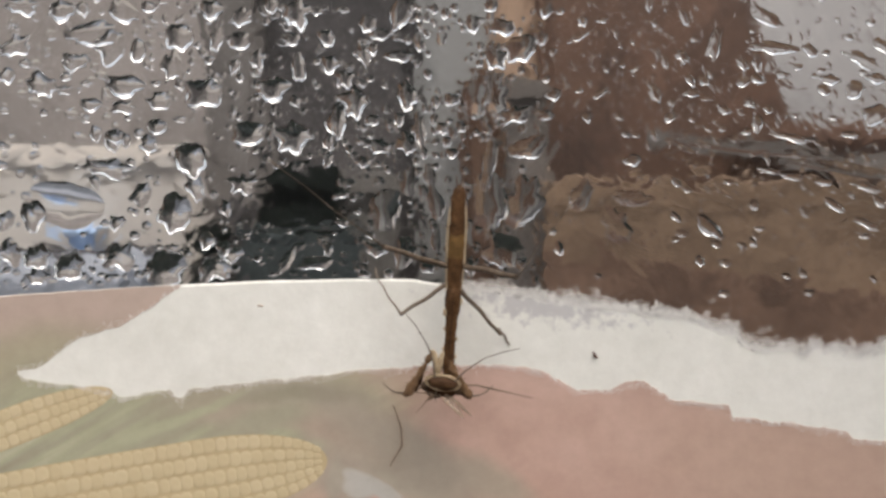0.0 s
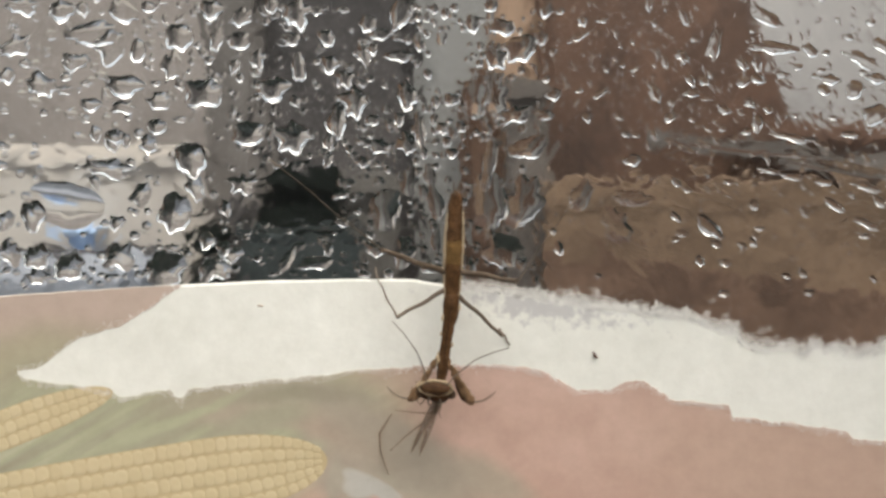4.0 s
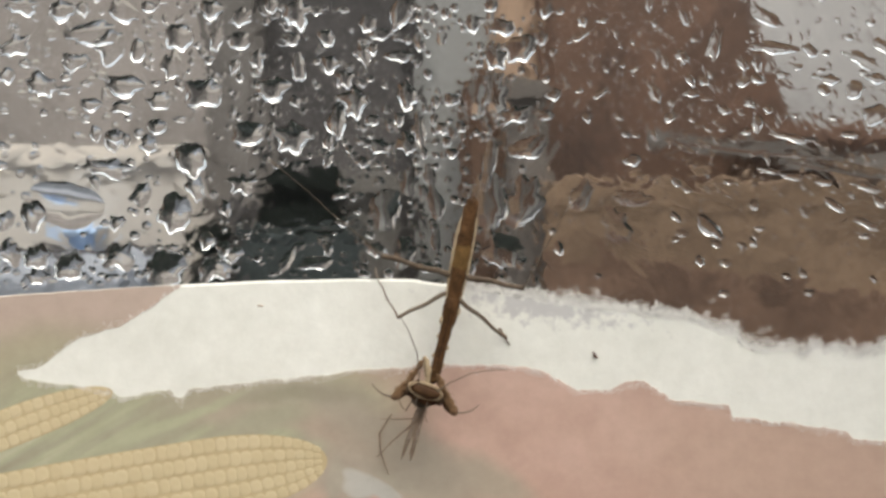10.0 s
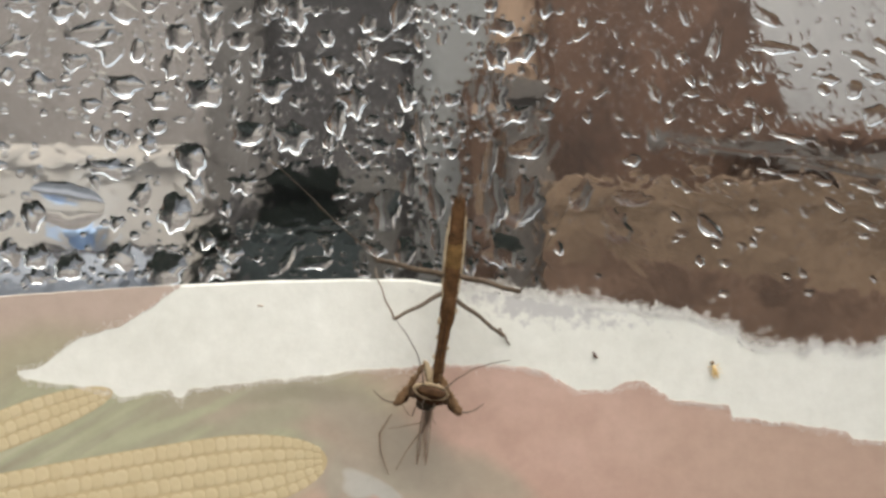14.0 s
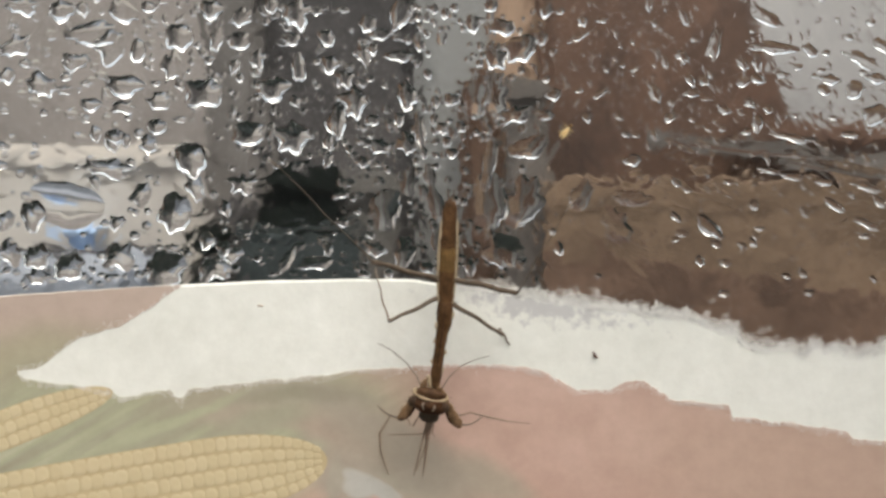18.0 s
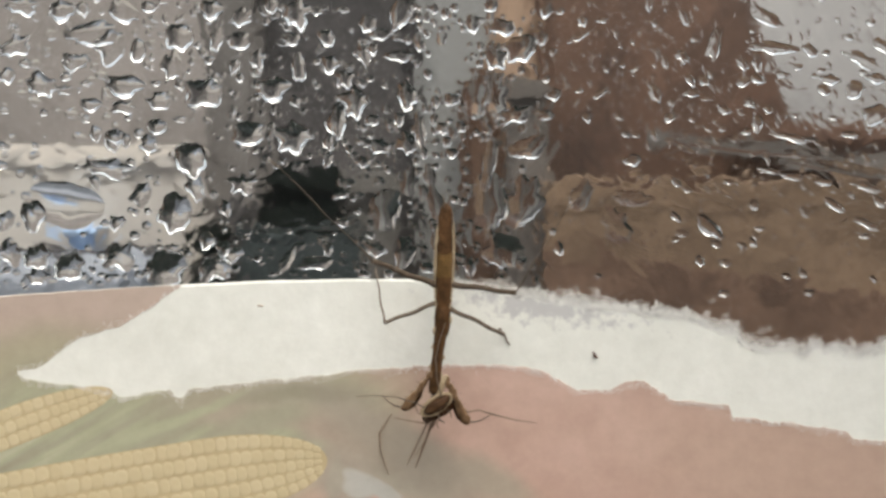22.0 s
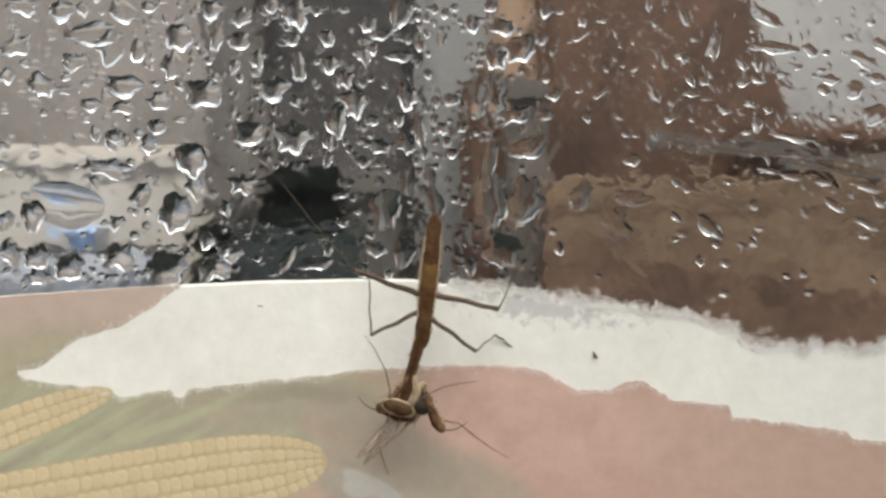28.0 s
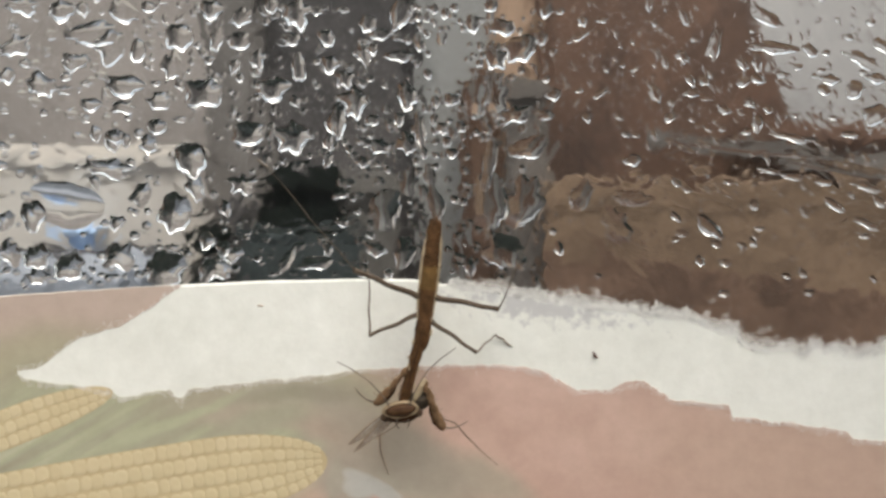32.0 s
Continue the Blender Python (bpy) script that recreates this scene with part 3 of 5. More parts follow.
def fringe():
    """Loose white fibres and wet flakes along the torn upper edge of the label."""
    rnd = random.Random(5)
    verts, faces = [], []
    for _ in range(9000):
        a = rnd.uniform(0.5, 42)
        top = label_top(a)
        reach = 0.35 + 1.3 * max(0.0, noise.noise(Vector((a / 2.5, 3.3, 0))) + 0.2)
        b = top + rnd.uniform(-0.5, 1.0) * reach * rnd.random()
        ln, wd = rnd.uniform(0.08, 0.5), rnd.uniform(0.008, 0.022)
        an = rnd.gauss(1.3, 0.9)
        dx, dy = math.cos(an) * ln, math.sin(an) * ln
        nx, ny = -math.sin(an) * wd, math.cos(an) * wd
        k = len(verts)
        bend = rnd.uniform(-0.12, 0.12)
        for u, s in ((0, 1), (0.5, 1), (1, 0.4), (1, -0.4), (0.5, -1), (0, -1)):
            bx = bend * 4 * u * (1 - u)
            verts.append(spot(a + dx * u + nx * s - dy * bx, b + dy * u + ny * s + dx * bx, 0.09 + rnd.uniform(0, 0.05)))
        faces += [(k, k + 1, k + 4, k + 5), (k + 1, k + 2, k + 3, k + 4)]
    part("paper_fringe", mesh_of("paper_fringe", verts, faces, FIBRE, False), label, "loose white paper fibres on the torn edge", kind="stuff")
    verts, faces = [], []
    for _ in range(2400):
        a = 2 + 40 * rnd.random() ** 1.2
        far = 0.35 + 0.9 * max(0.0, noise.noise(Vector((a / 3.0, 1.7, 0))) + 0.35)
        b = label_top(a) - 0.1 + abs(rnd.gauss(0, 0.8)) * far
        k, r, d = len(verts), rnd.uniform(0.05, 0.34), 0.05 + rnd.uniform(0, 0.05)
        for q in range(9):
            an = 2 * math.pi * q / 9
            g = r * rnd.uniform(0.45, 1.3)
            verts.append(spot(a + math.cos(an) * g * 1.5, b + math.sin(an) * g, d))
        faces.append(tuple(range(k, k + 9)))
    part("wet_tissue", mesh_of("wet_tissue", verts, faces, TISSUE, False), label, "sodden see-through paper flakes on the torn edge", kind="stuff")


fringe()


def tear_fuzz():
    """Thin feathered white fibres that hang over the print along the tear."""
    rnd = random.Random(21)
    verts, faces = [], []
    for _ in range(3200):
        if rnd.random() < 0.93:
            a = rnd.uniform(A_LEFT, 42)
            b, sign = tear_low(a), -1
        else:
            a = rnd.uniform(A_LEFT, A_CORNER)
            b, sign = min(tear_high(a), label_top(a)), 1
        b += sign * (abs(rnd.gauss(0, 0.24)) - 0.05) * (0.4 + 1.2 * max(0.0, noise.noise(Vector((a / 3, 6.1, 0))) + 0.3))
        ln, wd, an, k = rnd.uniform(0.06, 0.34), rnd.uniform(0.008, 0.02), rnd.gauss(math.pi / 2 * sign, 0.8), len(verts)
        dx, dy, nx, ny, d = math.cos(an) * ln, math.sin(an) * ln, -math.sin(an) * wd, math.cos(an) * wd, 0.14 + rnd.uniform(0, 0.03) + lift(a, b)
        for u, w in ((0, 1), (0.6, 0.8), (1, 0.2), (1, -0.2), (0.6, -0.8), (0, -1)):
            verts.append(spot(a + dx * u + nx * w, b + dy * u + ny * w, d))
        faces += [(k, k + 1, k + 4, k + 5), (k + 1, k + 2, k + 3, k + 4)]
    part("tear_fuzz", mesh_of("tear_fuzz", verts, faces, FIBRE, False), label, "feathered white paper along the tear", kind="stuff")


tear_fuzz()
for line in ([(3.64, -6.31), (4.33, -6.15), (5.21, -6.19)], [(2.86, -10.44), (2.96, -10.94), (2.91, -11.44)],
             [(26.28, -8.17), (28.57, -8.36), (30.38, -8.38)], [(31.72, -8.33), (33.49, -8.38)]):
    part("crease", tube("crease", [spot(a, b, 0.105) * 1000 for a, b in line], [0.01] + [0.035] * (len(line) - 2) + [0.01], FIBRE, 6), label, "raised white crease in the paper")


# ---- water drops on the plastic ----
def drop_mesh(seed, tall, sag, lumps, seg=36, rings=9):
    """A clinging drop of radius one millimetre with an uneven lobed outline and a flat cap, fuller below."""
    edge = radians(62)
    verts, faces = [(0, 0, tall / 1000)], []
    for i in range(1, rings + 1):
        th = i / rings * edge
        for k in range(seg):
            an = 2 * math.pi * k / seg
            v = Vector((math.cos(an), math.sin(an), seed * 3.7))
            out = 1 + lumps * noise.noise(v * 1.1) + lumps * 0.7 * noise.noise(v * 2.2) + lumps * 0.22 * noise.noise(v * 4.1)
            u = math.sin(th) / math.sin(edge)
            out = 1 + (out - 1) * (0.2 + 0.8 * u * u)
            x, y = math.cos(an) * out * u, math.sin(an) * out * u
            h = tall * (math.cos(th) - math.cos(edge)) / (1 - math.cos(edge)) * (1 - sag * y)
            h *= 1 + 0.35 * lumps * noise.noise(Vector((x * 1.6, y * 1.6, seed)))
            verts.append((x / 1000, y / 1000, max(0.0, h) / 1000))
    for k in range(seg):
        faces.append((0, 1 + k, 1 + (k + 1) % seg))
    for i in range(rings - 1):
        for k in range(seg):
            a, b = 1 + i * seg + k, 1 + i * seg + (k + 1) % seg
            faces.append((a, a + seg, b + seg, b))
    last = 1 + (rings - 1) * seg
    faces.append(tuple(range(last, last + seg))[::-1])
    me = mesh_of("water_drop", verts, faces, WATER)
    me.set_sharp_from_angle(angle=radians(60))
    return me


DROPS = [drop_mesh(s, 0.50 + 0.06 * (s % 3), 0.25, 0.30 + 0.085 * (s % 5)) for s in range(24)]
THIN = [drop_mesh(30 + s, 0.24 + 0.04 * (s % 3), 0.4, 0.42) for s in range(8)]
drop_rnd = random.Random(11)
taken = []


def place_drop(a, b, ra, rb, turn, thin=False, rise=1.0, shape=None):
    me = shape or drop_rnd.choice(THIN if thin else DROPS)
    ob = new("water_drop", me)
    ob.matrix_world = on_wall(a, b, -0.92, turn) @ Matrix.Diagonal((-ra, rb, -rise * min(ra, rb) ** 0.95, 1))
    ob.visible_shadow = False
    if max(ra, rb) > 4 * min(ra, rb):
        text = "long thin streak of water on the plastic wall"
    elif thin:
        text = "flat spread-out film of water on the plastic wall"
    elif max(ra, rb) > 1.15:
        text = "large irregular clear water drop on the plastic wall"
    else:
        text = "small clear water drop clinging to the plastic wall"
    tagged(ob, text, "drop", "drops on the jar wall")
    taken.append((a, b, max(ra, rb)))
    return ob


# the drops that stand out, by stretches of the wall: arc, height, half width, half height, lean
UPPER_WEST = [(-34.3, 20, 1.2, 0.67, 0), (-31.3, 19.7, 1.06, 0.87, 20), (-29.7, 20, 0.48, 0.58, 0), (-34.9, 16.8, 1.2, 0.72, 25), (-29, 18, 2.02, 1.06, 15),
        (-27.7, 17.1, 1.35, 1.11, 20), (-26.4, 19.8, 1.35, 0.77, -30), (-24.5, 20.3, 0.68, 0.48, 0), (-23.2, 19.3, 0.24, 0.48, 0),
        (-22.1, 17.9, 1.26, 1.16, 20), (-19.4, 20.3, 0.97, 0.88, 0), (-19.1, 17.8, 0.58, 0.97, -15), (-25.4, 16.7, 0.68, 1.06, -15),
        (-22.7, 15.6, 0.77, 1.35, -20), (-34.2, 15.5, 0.43, 0.33, 0), (-30.8, 15.9, 0.29, 0.38, 0), (-30.2, 15.7, 1.2, 0.86, 0),
        (-35.6, 14.5, 0.67, 0.57, 0), (-31.1, 14.5, 0.48, 0.38, 0)]
WEST = [(-33, 13.8, 1.15, 1.2, 0), (-26.5, 13.9, 1.54, 0.96, 0), (-27.9, 14.4, 0.29, 0.29, 0), (-24.3, 16.2, 0.29, 0.24, 0), (-24.4, 15.3, 0.29, 0.19, 0),
        (-29.6, 14, 0.38, 0.24, 0), (-29.2, 12.3, 0.86, 0.58, 0), (-26.6, 12.2, 0.96, 0.53, 0), (-23.9, 12.6, 1.06, 0.68, 0), (-24, 14.1, 0.48, 0.24, 0),
        (-24, 10.5, 0.87, 0.72, 20), (-22.2, 11.1, 0.58, 0.24, 0), (-28.9, 9.9, 0.48, 0.67, 0), (-27.4, 9.7, 0.77, 0.67, 20), (-20.6, 17.3, 0.39, 0.24, 0),
        (-20.1, 13.3, 1.55, 1.31, 25), (-22.1, 14, 0.39, 0.48, 0), (-29.6, 11.1, 0.43, 0.29, 0), (-26.3, 11.2, 0.34, 0.24, 0)]
UPPER_MIDDLE = [(-17.1, 19.6, 1.07, 0.63, 25), (-14.5, 20.7, 0.59, 0.68, 0), (-12.4, 20.1, 1.08, 1.17, 0), (-17.1, 17.6, 0.88, 0.73, 20),
        (-15.7, 16.2, 0.58, 0.78, 0), (-17.6, 15.7, 0.49, 0.49, 0), (-12.7, 17.9, 0.68, 0.49, 0), (-9.9, 18.1, 0.73, 0.73, 0), (-12.2, 15.5, 0.68, 1.27, 10),
        (-9.6, 15.9, 0.73, 0.83, 0), (-6.9, 16.9, 0.78, 0.88, 0), (-6.4, 19.3, 0.78, 0.78, -20), (-5.4, 18.4, 0.98, 0.49, 0), (-3.8, 20.1, 0.98, 1.27, -30),
        (-6, 17.2, 0.49, 0.49, 0), (-3.8, 16.6, 1.17, 0.44, 0), (-14.4, 13.8, 1.46, 1.07, 10), (-7.4, 12.9, 1.17, 1.36, 0), (-8.4, 14.7, 0.68, 0.78, 0)]
MIDDLE = [(-3.1, 13.2, 0.88, 1.27, 10), (-9.1, 11.1, 0.97, 1.31, 0), (-12.6, 12.7, 0.49, 0.58, 0), (-12.6, 9.9, 1.65, 1.36, 0), (-16.5, 9.8, 1.36, 0.97, 15),
        (-6, 11.1, 0.73, 0.54, 0), (-3.8, 11.2, 0.49, 0.54, -30), (-2.1, 10.5, 0.68, 1.36, 0), (-8, 8.6, 0.39, 0.34, 0), (-9.8, 9.3, 0.49, 0.68, 0),
        (-9.9, 7.8, 0.49, 0.58, 0), (-6.9, 7.5, 0.54, 0.54, 0), (-5.5, 8.8, 0.97, 0.63, 0), (-3.1, 9.1, 0.78, 1.02, 0), (-6.9, 17.9, 0.39, 0.34, 0),
        (-10.7, 20.3, 0.49, 0.39, 20), (-5, 14.1, 0.29, 0.24, 0), (-6.2, 14.6, 0.39, 0.24, 0), (-10.8, 14, 0.39, 0.24, 0)]
UPPER_CENTRE = [(2.5, 19.3, 0.69, 0.78, 0), (4.1, 20.8, 0.69, 0.44, 0), (0.2, 20.2, 0.39, 0.44, 0), (5.1, 19, 1.08, 0.73, 0), (6.6, 17.2, 1.56, 1.17, 30),
        (4.4, 16.4, 0.98, 1.07, 0), (0.8, 12.9, 0.78, 0.73, 30), (1.5, 10.5, 0.49, 0.49, 0), (6.1, 11.6, 1.36, 0.73, 15), (9.4, 13.3, 0.68, 0.44, 0),
        (8.7, 11.6, 0.78, 0.39, -15), (0.8, 8.3, 0.58, 0.49, 0), (4, 7.3, 0.68, 2.05, -8), (7.1, 8.6, 1.85, 0.88, 18), (9.5, 1.6, 0.29, 0.29, 0),
        (10, 0, 0.39, 0.59, 10), (16.1, 7.7, 0.78, 0.44, 0), (2.3, -1.5, 0.64, 0.73, -20)]
POST = [(8.7, 20.3, 0.49, 0.59, -30), (9.9, 20.3, 0.39, 0.29, 0), (11.8, 19.5, 0.34, 0.44, 0), (11.4, 18.1, 0.88, 0.34, 25), (9.4, 16.9, 0.39, 0.29, 0),
        (8.8, 14.6, 0.34, 0.34, 0), (13.4, 13.4, 0.78, 0.34, 42), (17.9, 13.3, 0.39, 0.97, 28), (17.3, 20.7, 0.29, 0.59, 0), (18.7, 15.9, 0.24, 0.63, 15),
        (16.2, 15.4, 0.39, 0.19, 35), (15.2, 15.7, 0.29, 0.19, 0), (11.6, 13.6, 0.44, 0.19, 10), (12.2, 11.3, 0.44, 0.39, 0), (15.5, 9.9, 0.44, 0.24, -30),
        (17.9, 9.8, 0.29, 0.44, 20), (13.4, 19.5, 0.49, 0.2, 0), (17.7, 19.2, 0.24, 0.29, 0), (20.2, 19.6, 0.34, 0.63, 25)]
UPPER_EAST = [(22.8, 17.6, 0.53, 1.26, -12), (21.2, 17.7, 0.49, 0.24, -20), (20.1, 16.4, 0.39, 0.68, 40), (20.8, 14.4, 0.34, 0.63, 35),
        (21.9, 14.3, 0.48, 0.39, 0), (20.9, 13.3, 0.58, 0.39, 0), (22.2, 12.8, 0.58, 0.15, 10), (19.3, 12.5, 0.29, 0.24, 0), (19.2, 11.3, 0.44, 0.44, -30),
        (21, 11.1, 0.34, 0.19, -20), (23.7, 11.9, 0.63, 0.34, -25), (23.5, 10.4, 0.34, 0.24, -20), (25.5, 12.5, 0.39, 0.43, 30),
        (27.1, 11.9, 0.48, 0.29, -28), (25.1, 14.2, 0.58, 0.43, -20), (26.2, 14.4, 0.67, 0.39, -15), (25, 15.6, 0.39, 0.63, 30),
        (26.1, 15.7, 0.39, 0.72, 12), (26.3, 10.8, 0.43, 0.82, 0)]
EAST = [(26.8, 19.5, 1.45, 0.48, -38), (27.4, 16.9, 1.64, 0.58, -4), (30.3, 16.6, 0.72, 0.43, -32), (28.3, 14.7, 0.67, 0.34, -15),
        (29.4, 15.3, 0.43, 0.24, 0), (31.5, 16.4, 0.34, 0.24, 0), (32, 14.3, 0.86, 0.43, -8), (31.2, 15, 0.38, 0.19, 0), (30.6, 14.6, 0.24, 0.19, 0),
        (31.4, 13.4, 0.58, 0.38, -35), (34.1, 15.9, 1.63, 0.48, -22), (35.7, 16.8, 0.86, 0.43, -30), (33.2, 17.6, 0.43, 0.24, -30),
        (34.8, 18.7, 0.43, 0.24, -15), (35.3, 14.3, 0.86, 0.38, -15), (33.8, 13.4, 0.76, 0.67, 0), (35.3, 11.5, 1.05, 0.71, 0), (34.3, 14.8, 0.24, 0.24, 0),
        (25.7, 18.3, 0.24, 0.19, 0)]
LOWER_WEST = [(-27.6, 9.3, 0.67, 0.87, 0), (-24.8, 9, 0.77, 0.72, 25), (-26.5, 9.4, 0.39, 0.67, 0), (-21.3, 7.9, 1.45, 1.55, 25), (-21.1, 5.5, 0.77, 1.26, 20),
        (-28, 7.1, 1.83, 0.72, -8), (-29, 6, 0.43, 0.72, 30), (-25.5, 4.9, 1.06, 0.67, 40), (-22.7, 3.3, 1.45, 1.74, -10), (-36, 3.1, 0.67, 0.67, 0),
        (-27.3, 2.6, 0.72, 0.72, 0), (-25.9, 3.4, 0.29, 0.29, 0), (-24.9, 3.5, 0.34, 0.29, 0), (-33.9, 3.4, 0.96, 1.34, 0), (-24.7, 6.3, 0.34, 0.24, 0),
        (-35.9, 0.5, 0.96, 0.96, 0), (-33.7, -0.1, 1.2, 1.05, 0), (-33.9, -1.6, 0.86, 0.62, 0), (-31.2, -1, 1.35, 1.25, 0)]
LOW_BAND = [(-27.2, 0, 1.26, 1.11, 0), (-23.4, -1.4, 1.84, 1.36, 0), (-26, 1.5, 0.48, 0.39, 0), (-19.5, -1.2, 1.36, 1.07, 20), (-18.7, 0.3, 0.68, 0.78, 0),
        (-20.1, 0.9, 0.68, 0.78, 0), (-36, -1, 0.38, 0.24, 0), (-31.8, 0.2, 0.24, 0.14, 0), (-27.6, -1.9, 0.39, 0.19, 0), (-28.7, -1.7, 0.39, 0.19, 0),
        (-26, -1.2, 0.29, 0.19, 0), (-29.4, -1.3, 0.24, 0.24, 0), (-17.1, 5.7, 1.02, 0.82, 0), (-18.5, 3.6, 0.49, 0.73, 0), (-18.3, -0.3, 0.97, 0.88, 15),
        (-13.4, -0.9, 0.39, 1.56, -32), (-10.9, -1.2, 1.47, 0.64, 12), (-9.9, -0, 0.49, 0.59, -20), (-5.6, -0, 0.98, 0.64, -20)]
LOWER_MIDDLE = [(-8.7, 4.7, 0.88, 0.34, 12), (-7.3, 3.3, 0.29, 0.29, 0), (-6.8, -2.2, 0.59, 0.44, 0), (-1.4, -1.7, 0.69, 0.49, 0), (-4.6, -2.1, 0.49, 0.44, 0),
        (27.3, 6.9, 0.82, 0.24, -5), (28.9, 6.4, 1.06, 0.24, -14), (31.6, 6, 0.77, 0.34, -5), (34.8, 5.7, 1.24, 0.33, -12), (35.9, 4.5, 0.67, 0.33, -35),
        (32.5, 4.1, 1.05, 0.34, -32), (35.1, 2.7, 1.05, 0.29, -22), (34.9, 1.7, 0.53, 0.19, 0), (33.8, 4.9, 0.43, 0.19, -45), (19.8, 5.8, 0.58, 0.29, -45),
        (20.7, 5.2, 0.44, 0.24, -30), (19.8, 2.9, 0.63, 0.29, -42)]
LOWER_EAST = [(22.6, 2.1, 1.36, 0.68, -42), (23.1, 0.7, 0.53, 0.29, -32), (21.8, -0.8, 0.39, 0.44, 30), (26.1, 0.9, 0.29, 0.39, 35), (26.7, 2.1, 0.43, 0.19, 0),
        (26.2, 4, 0.39, 0.39, 0), (30.7, -3.1, 0.53, 0.24, 0), (23.9, -3.4, 0.49, 0.29, 0), (19.8, 1, 0.34, 0.24, 20), (25.4, 10.1, 0.53, 0.24, 10),
        (32.3, 11.2, 0.43, 0.19, -10), (29.2, 11.4, 0.34, 0.19, 0), (29, 9.6, 1.63, 0.29, -12), (33.6, 9.8, 0.86, 0.29, -8), (16.4, 9.8, 0.39, 0.19, 0)]
FILMS = [(-2.9, 5.8, 0.68, 1.27, -10), (-1.2, 6.4, 0.59, 0.88, 0), (-0.6, 3.9, 0.78, 1.46, 20), (-1.7, 4.9, 0.49, 0.68, 0), (-0.7, 0.8, 0.44, 1.17, 0),
        (4.1, 3.9, 1.66, 2.54, 15), (7, 4.2, 1.76, 2.34, -25), (4.9, -0.2, 1.76, 1.47, 0), (-4.8, 3.5, 1.37, 1.66, -12), (-3.3, -0.3, 0.98, 1.47, -12),
        (11.7, 4.7, 0.88, 1.36, -30), (14.8, 2.1, 1.07, 1.75, 30), (4.4, 13.2, 1.07, 1.76, 0), (3, 13.2, 1.17, 1.66, -10), (16.2, 4.5, 1.94, 0.68, -5)]
STREAKS = [(25.92, 8.75, 8.0, 0.55, -7), (33.5, 7.05, 5.0, 0.5, -10), (20.63, 8.93, 2.2, 0.18, 22), (-7.02, 1.74, 11.0, 0.16, 0), (-7.93, 11.9, 12.0, 0.13, 0)]
for rows in (UPPER_WEST, WEST, UPPER_MIDDLE, MIDDLE, UPPER_CENTRE, POST, UPPER_EAST, EAST, LOWER_WEST, LOW_BAND, LOWER_MIDDLE, LOWER_EAST):
    for row in rows:
        place_drop(*row)
place_drop(-31.3, 4.2, 3.07, 2.01, -14, rise=0.5, shape=drop_mesh(91, 0.5, 0.2, 0.18))
for row in FILMS:
    place_drop(*row, thin=True)


kept = len(taken)
for row in STREAKS:
    place_drop(*row, thin=True, rise=0.14)
del taken[kept:]


# stretches of the wall that stay nearly bare: arc from, to, height from, to
BARE = [(-16.2, -9.2, 2.2, 7.0), (-1.0, 1.6, 14.5, 18), (9, 14, 5, 12)]


small = []


def free(a, b, r):
    if any(p < a < q and u < b < v for p, q, u, v in BARE):
        return False
    return all((a - p) ** 2 + (b - q) ** 2 > (0.72 * (r + s)) ** 2 for p, q, s in taken)


def scatter(count, a0, a1, b0, b1, lo, hi, wide, lean, thin=False, stop=None):
    """Drops of half height lo to hi, wide times as wide, strewn where there is room."""
    made = tries = 0
    while made < count and tries < count * 30:
        tries += 1
        a, b = drop_rnd.uniform(a0, a1), drop_rnd.uniform(b0, b1)
        r = lo + (hi - lo) * drop_rnd.random() ** 2.2
        w = r * drop_rnd.uniform(0.75, 1.25) * wide
        if b < label_top(a) + max(r, w) * 0.9 + 0.1 or (stop and stop(a, b)) or not free(a, b, max(r, w)):
            continue
        small.append((drop_rnd.choice(THIN if thin else DROPS), on_wall(a, b, -0.92, drop_rnd.gauss(lean, 22)) @ Matrix.Diagonal((-w, r, -min(w, r), 1))))
        taken.append((a, b, max(w, r)))
        made += 1


scatter(34, -39, -17, -3, 21, 0.2, 0.42, 1.3, 0)
scatter(60, -19, 3.5, -3, 21, 0.2, 0.45, 1.15, 10)
scatter(16, -2, 9, -3, 21, 0.25, 0.6, 0.9, 20, True)
scatter(16, -2.6, 0.0, 4, 21, 0.35, 0.75, 0.8, 10)
scatter(12, 3.0, 5.0, 4, 21, 0.35, 0.7, 0.9, 10, True)
scatter(7, 0.0, 3.0, 4, 21, 0.2, 0.42, 1.1, 10)
scatter(16, -38, -22, -5, 0.5, 0.2, 0.4, 1.1, 0)
scatter(60, 8, 39, 5, 21, 0.2, 0.5, 0.45, 32)
scatter(12, 8, 39, -4, 6, 0.2, 0.3, 1.9, -28)


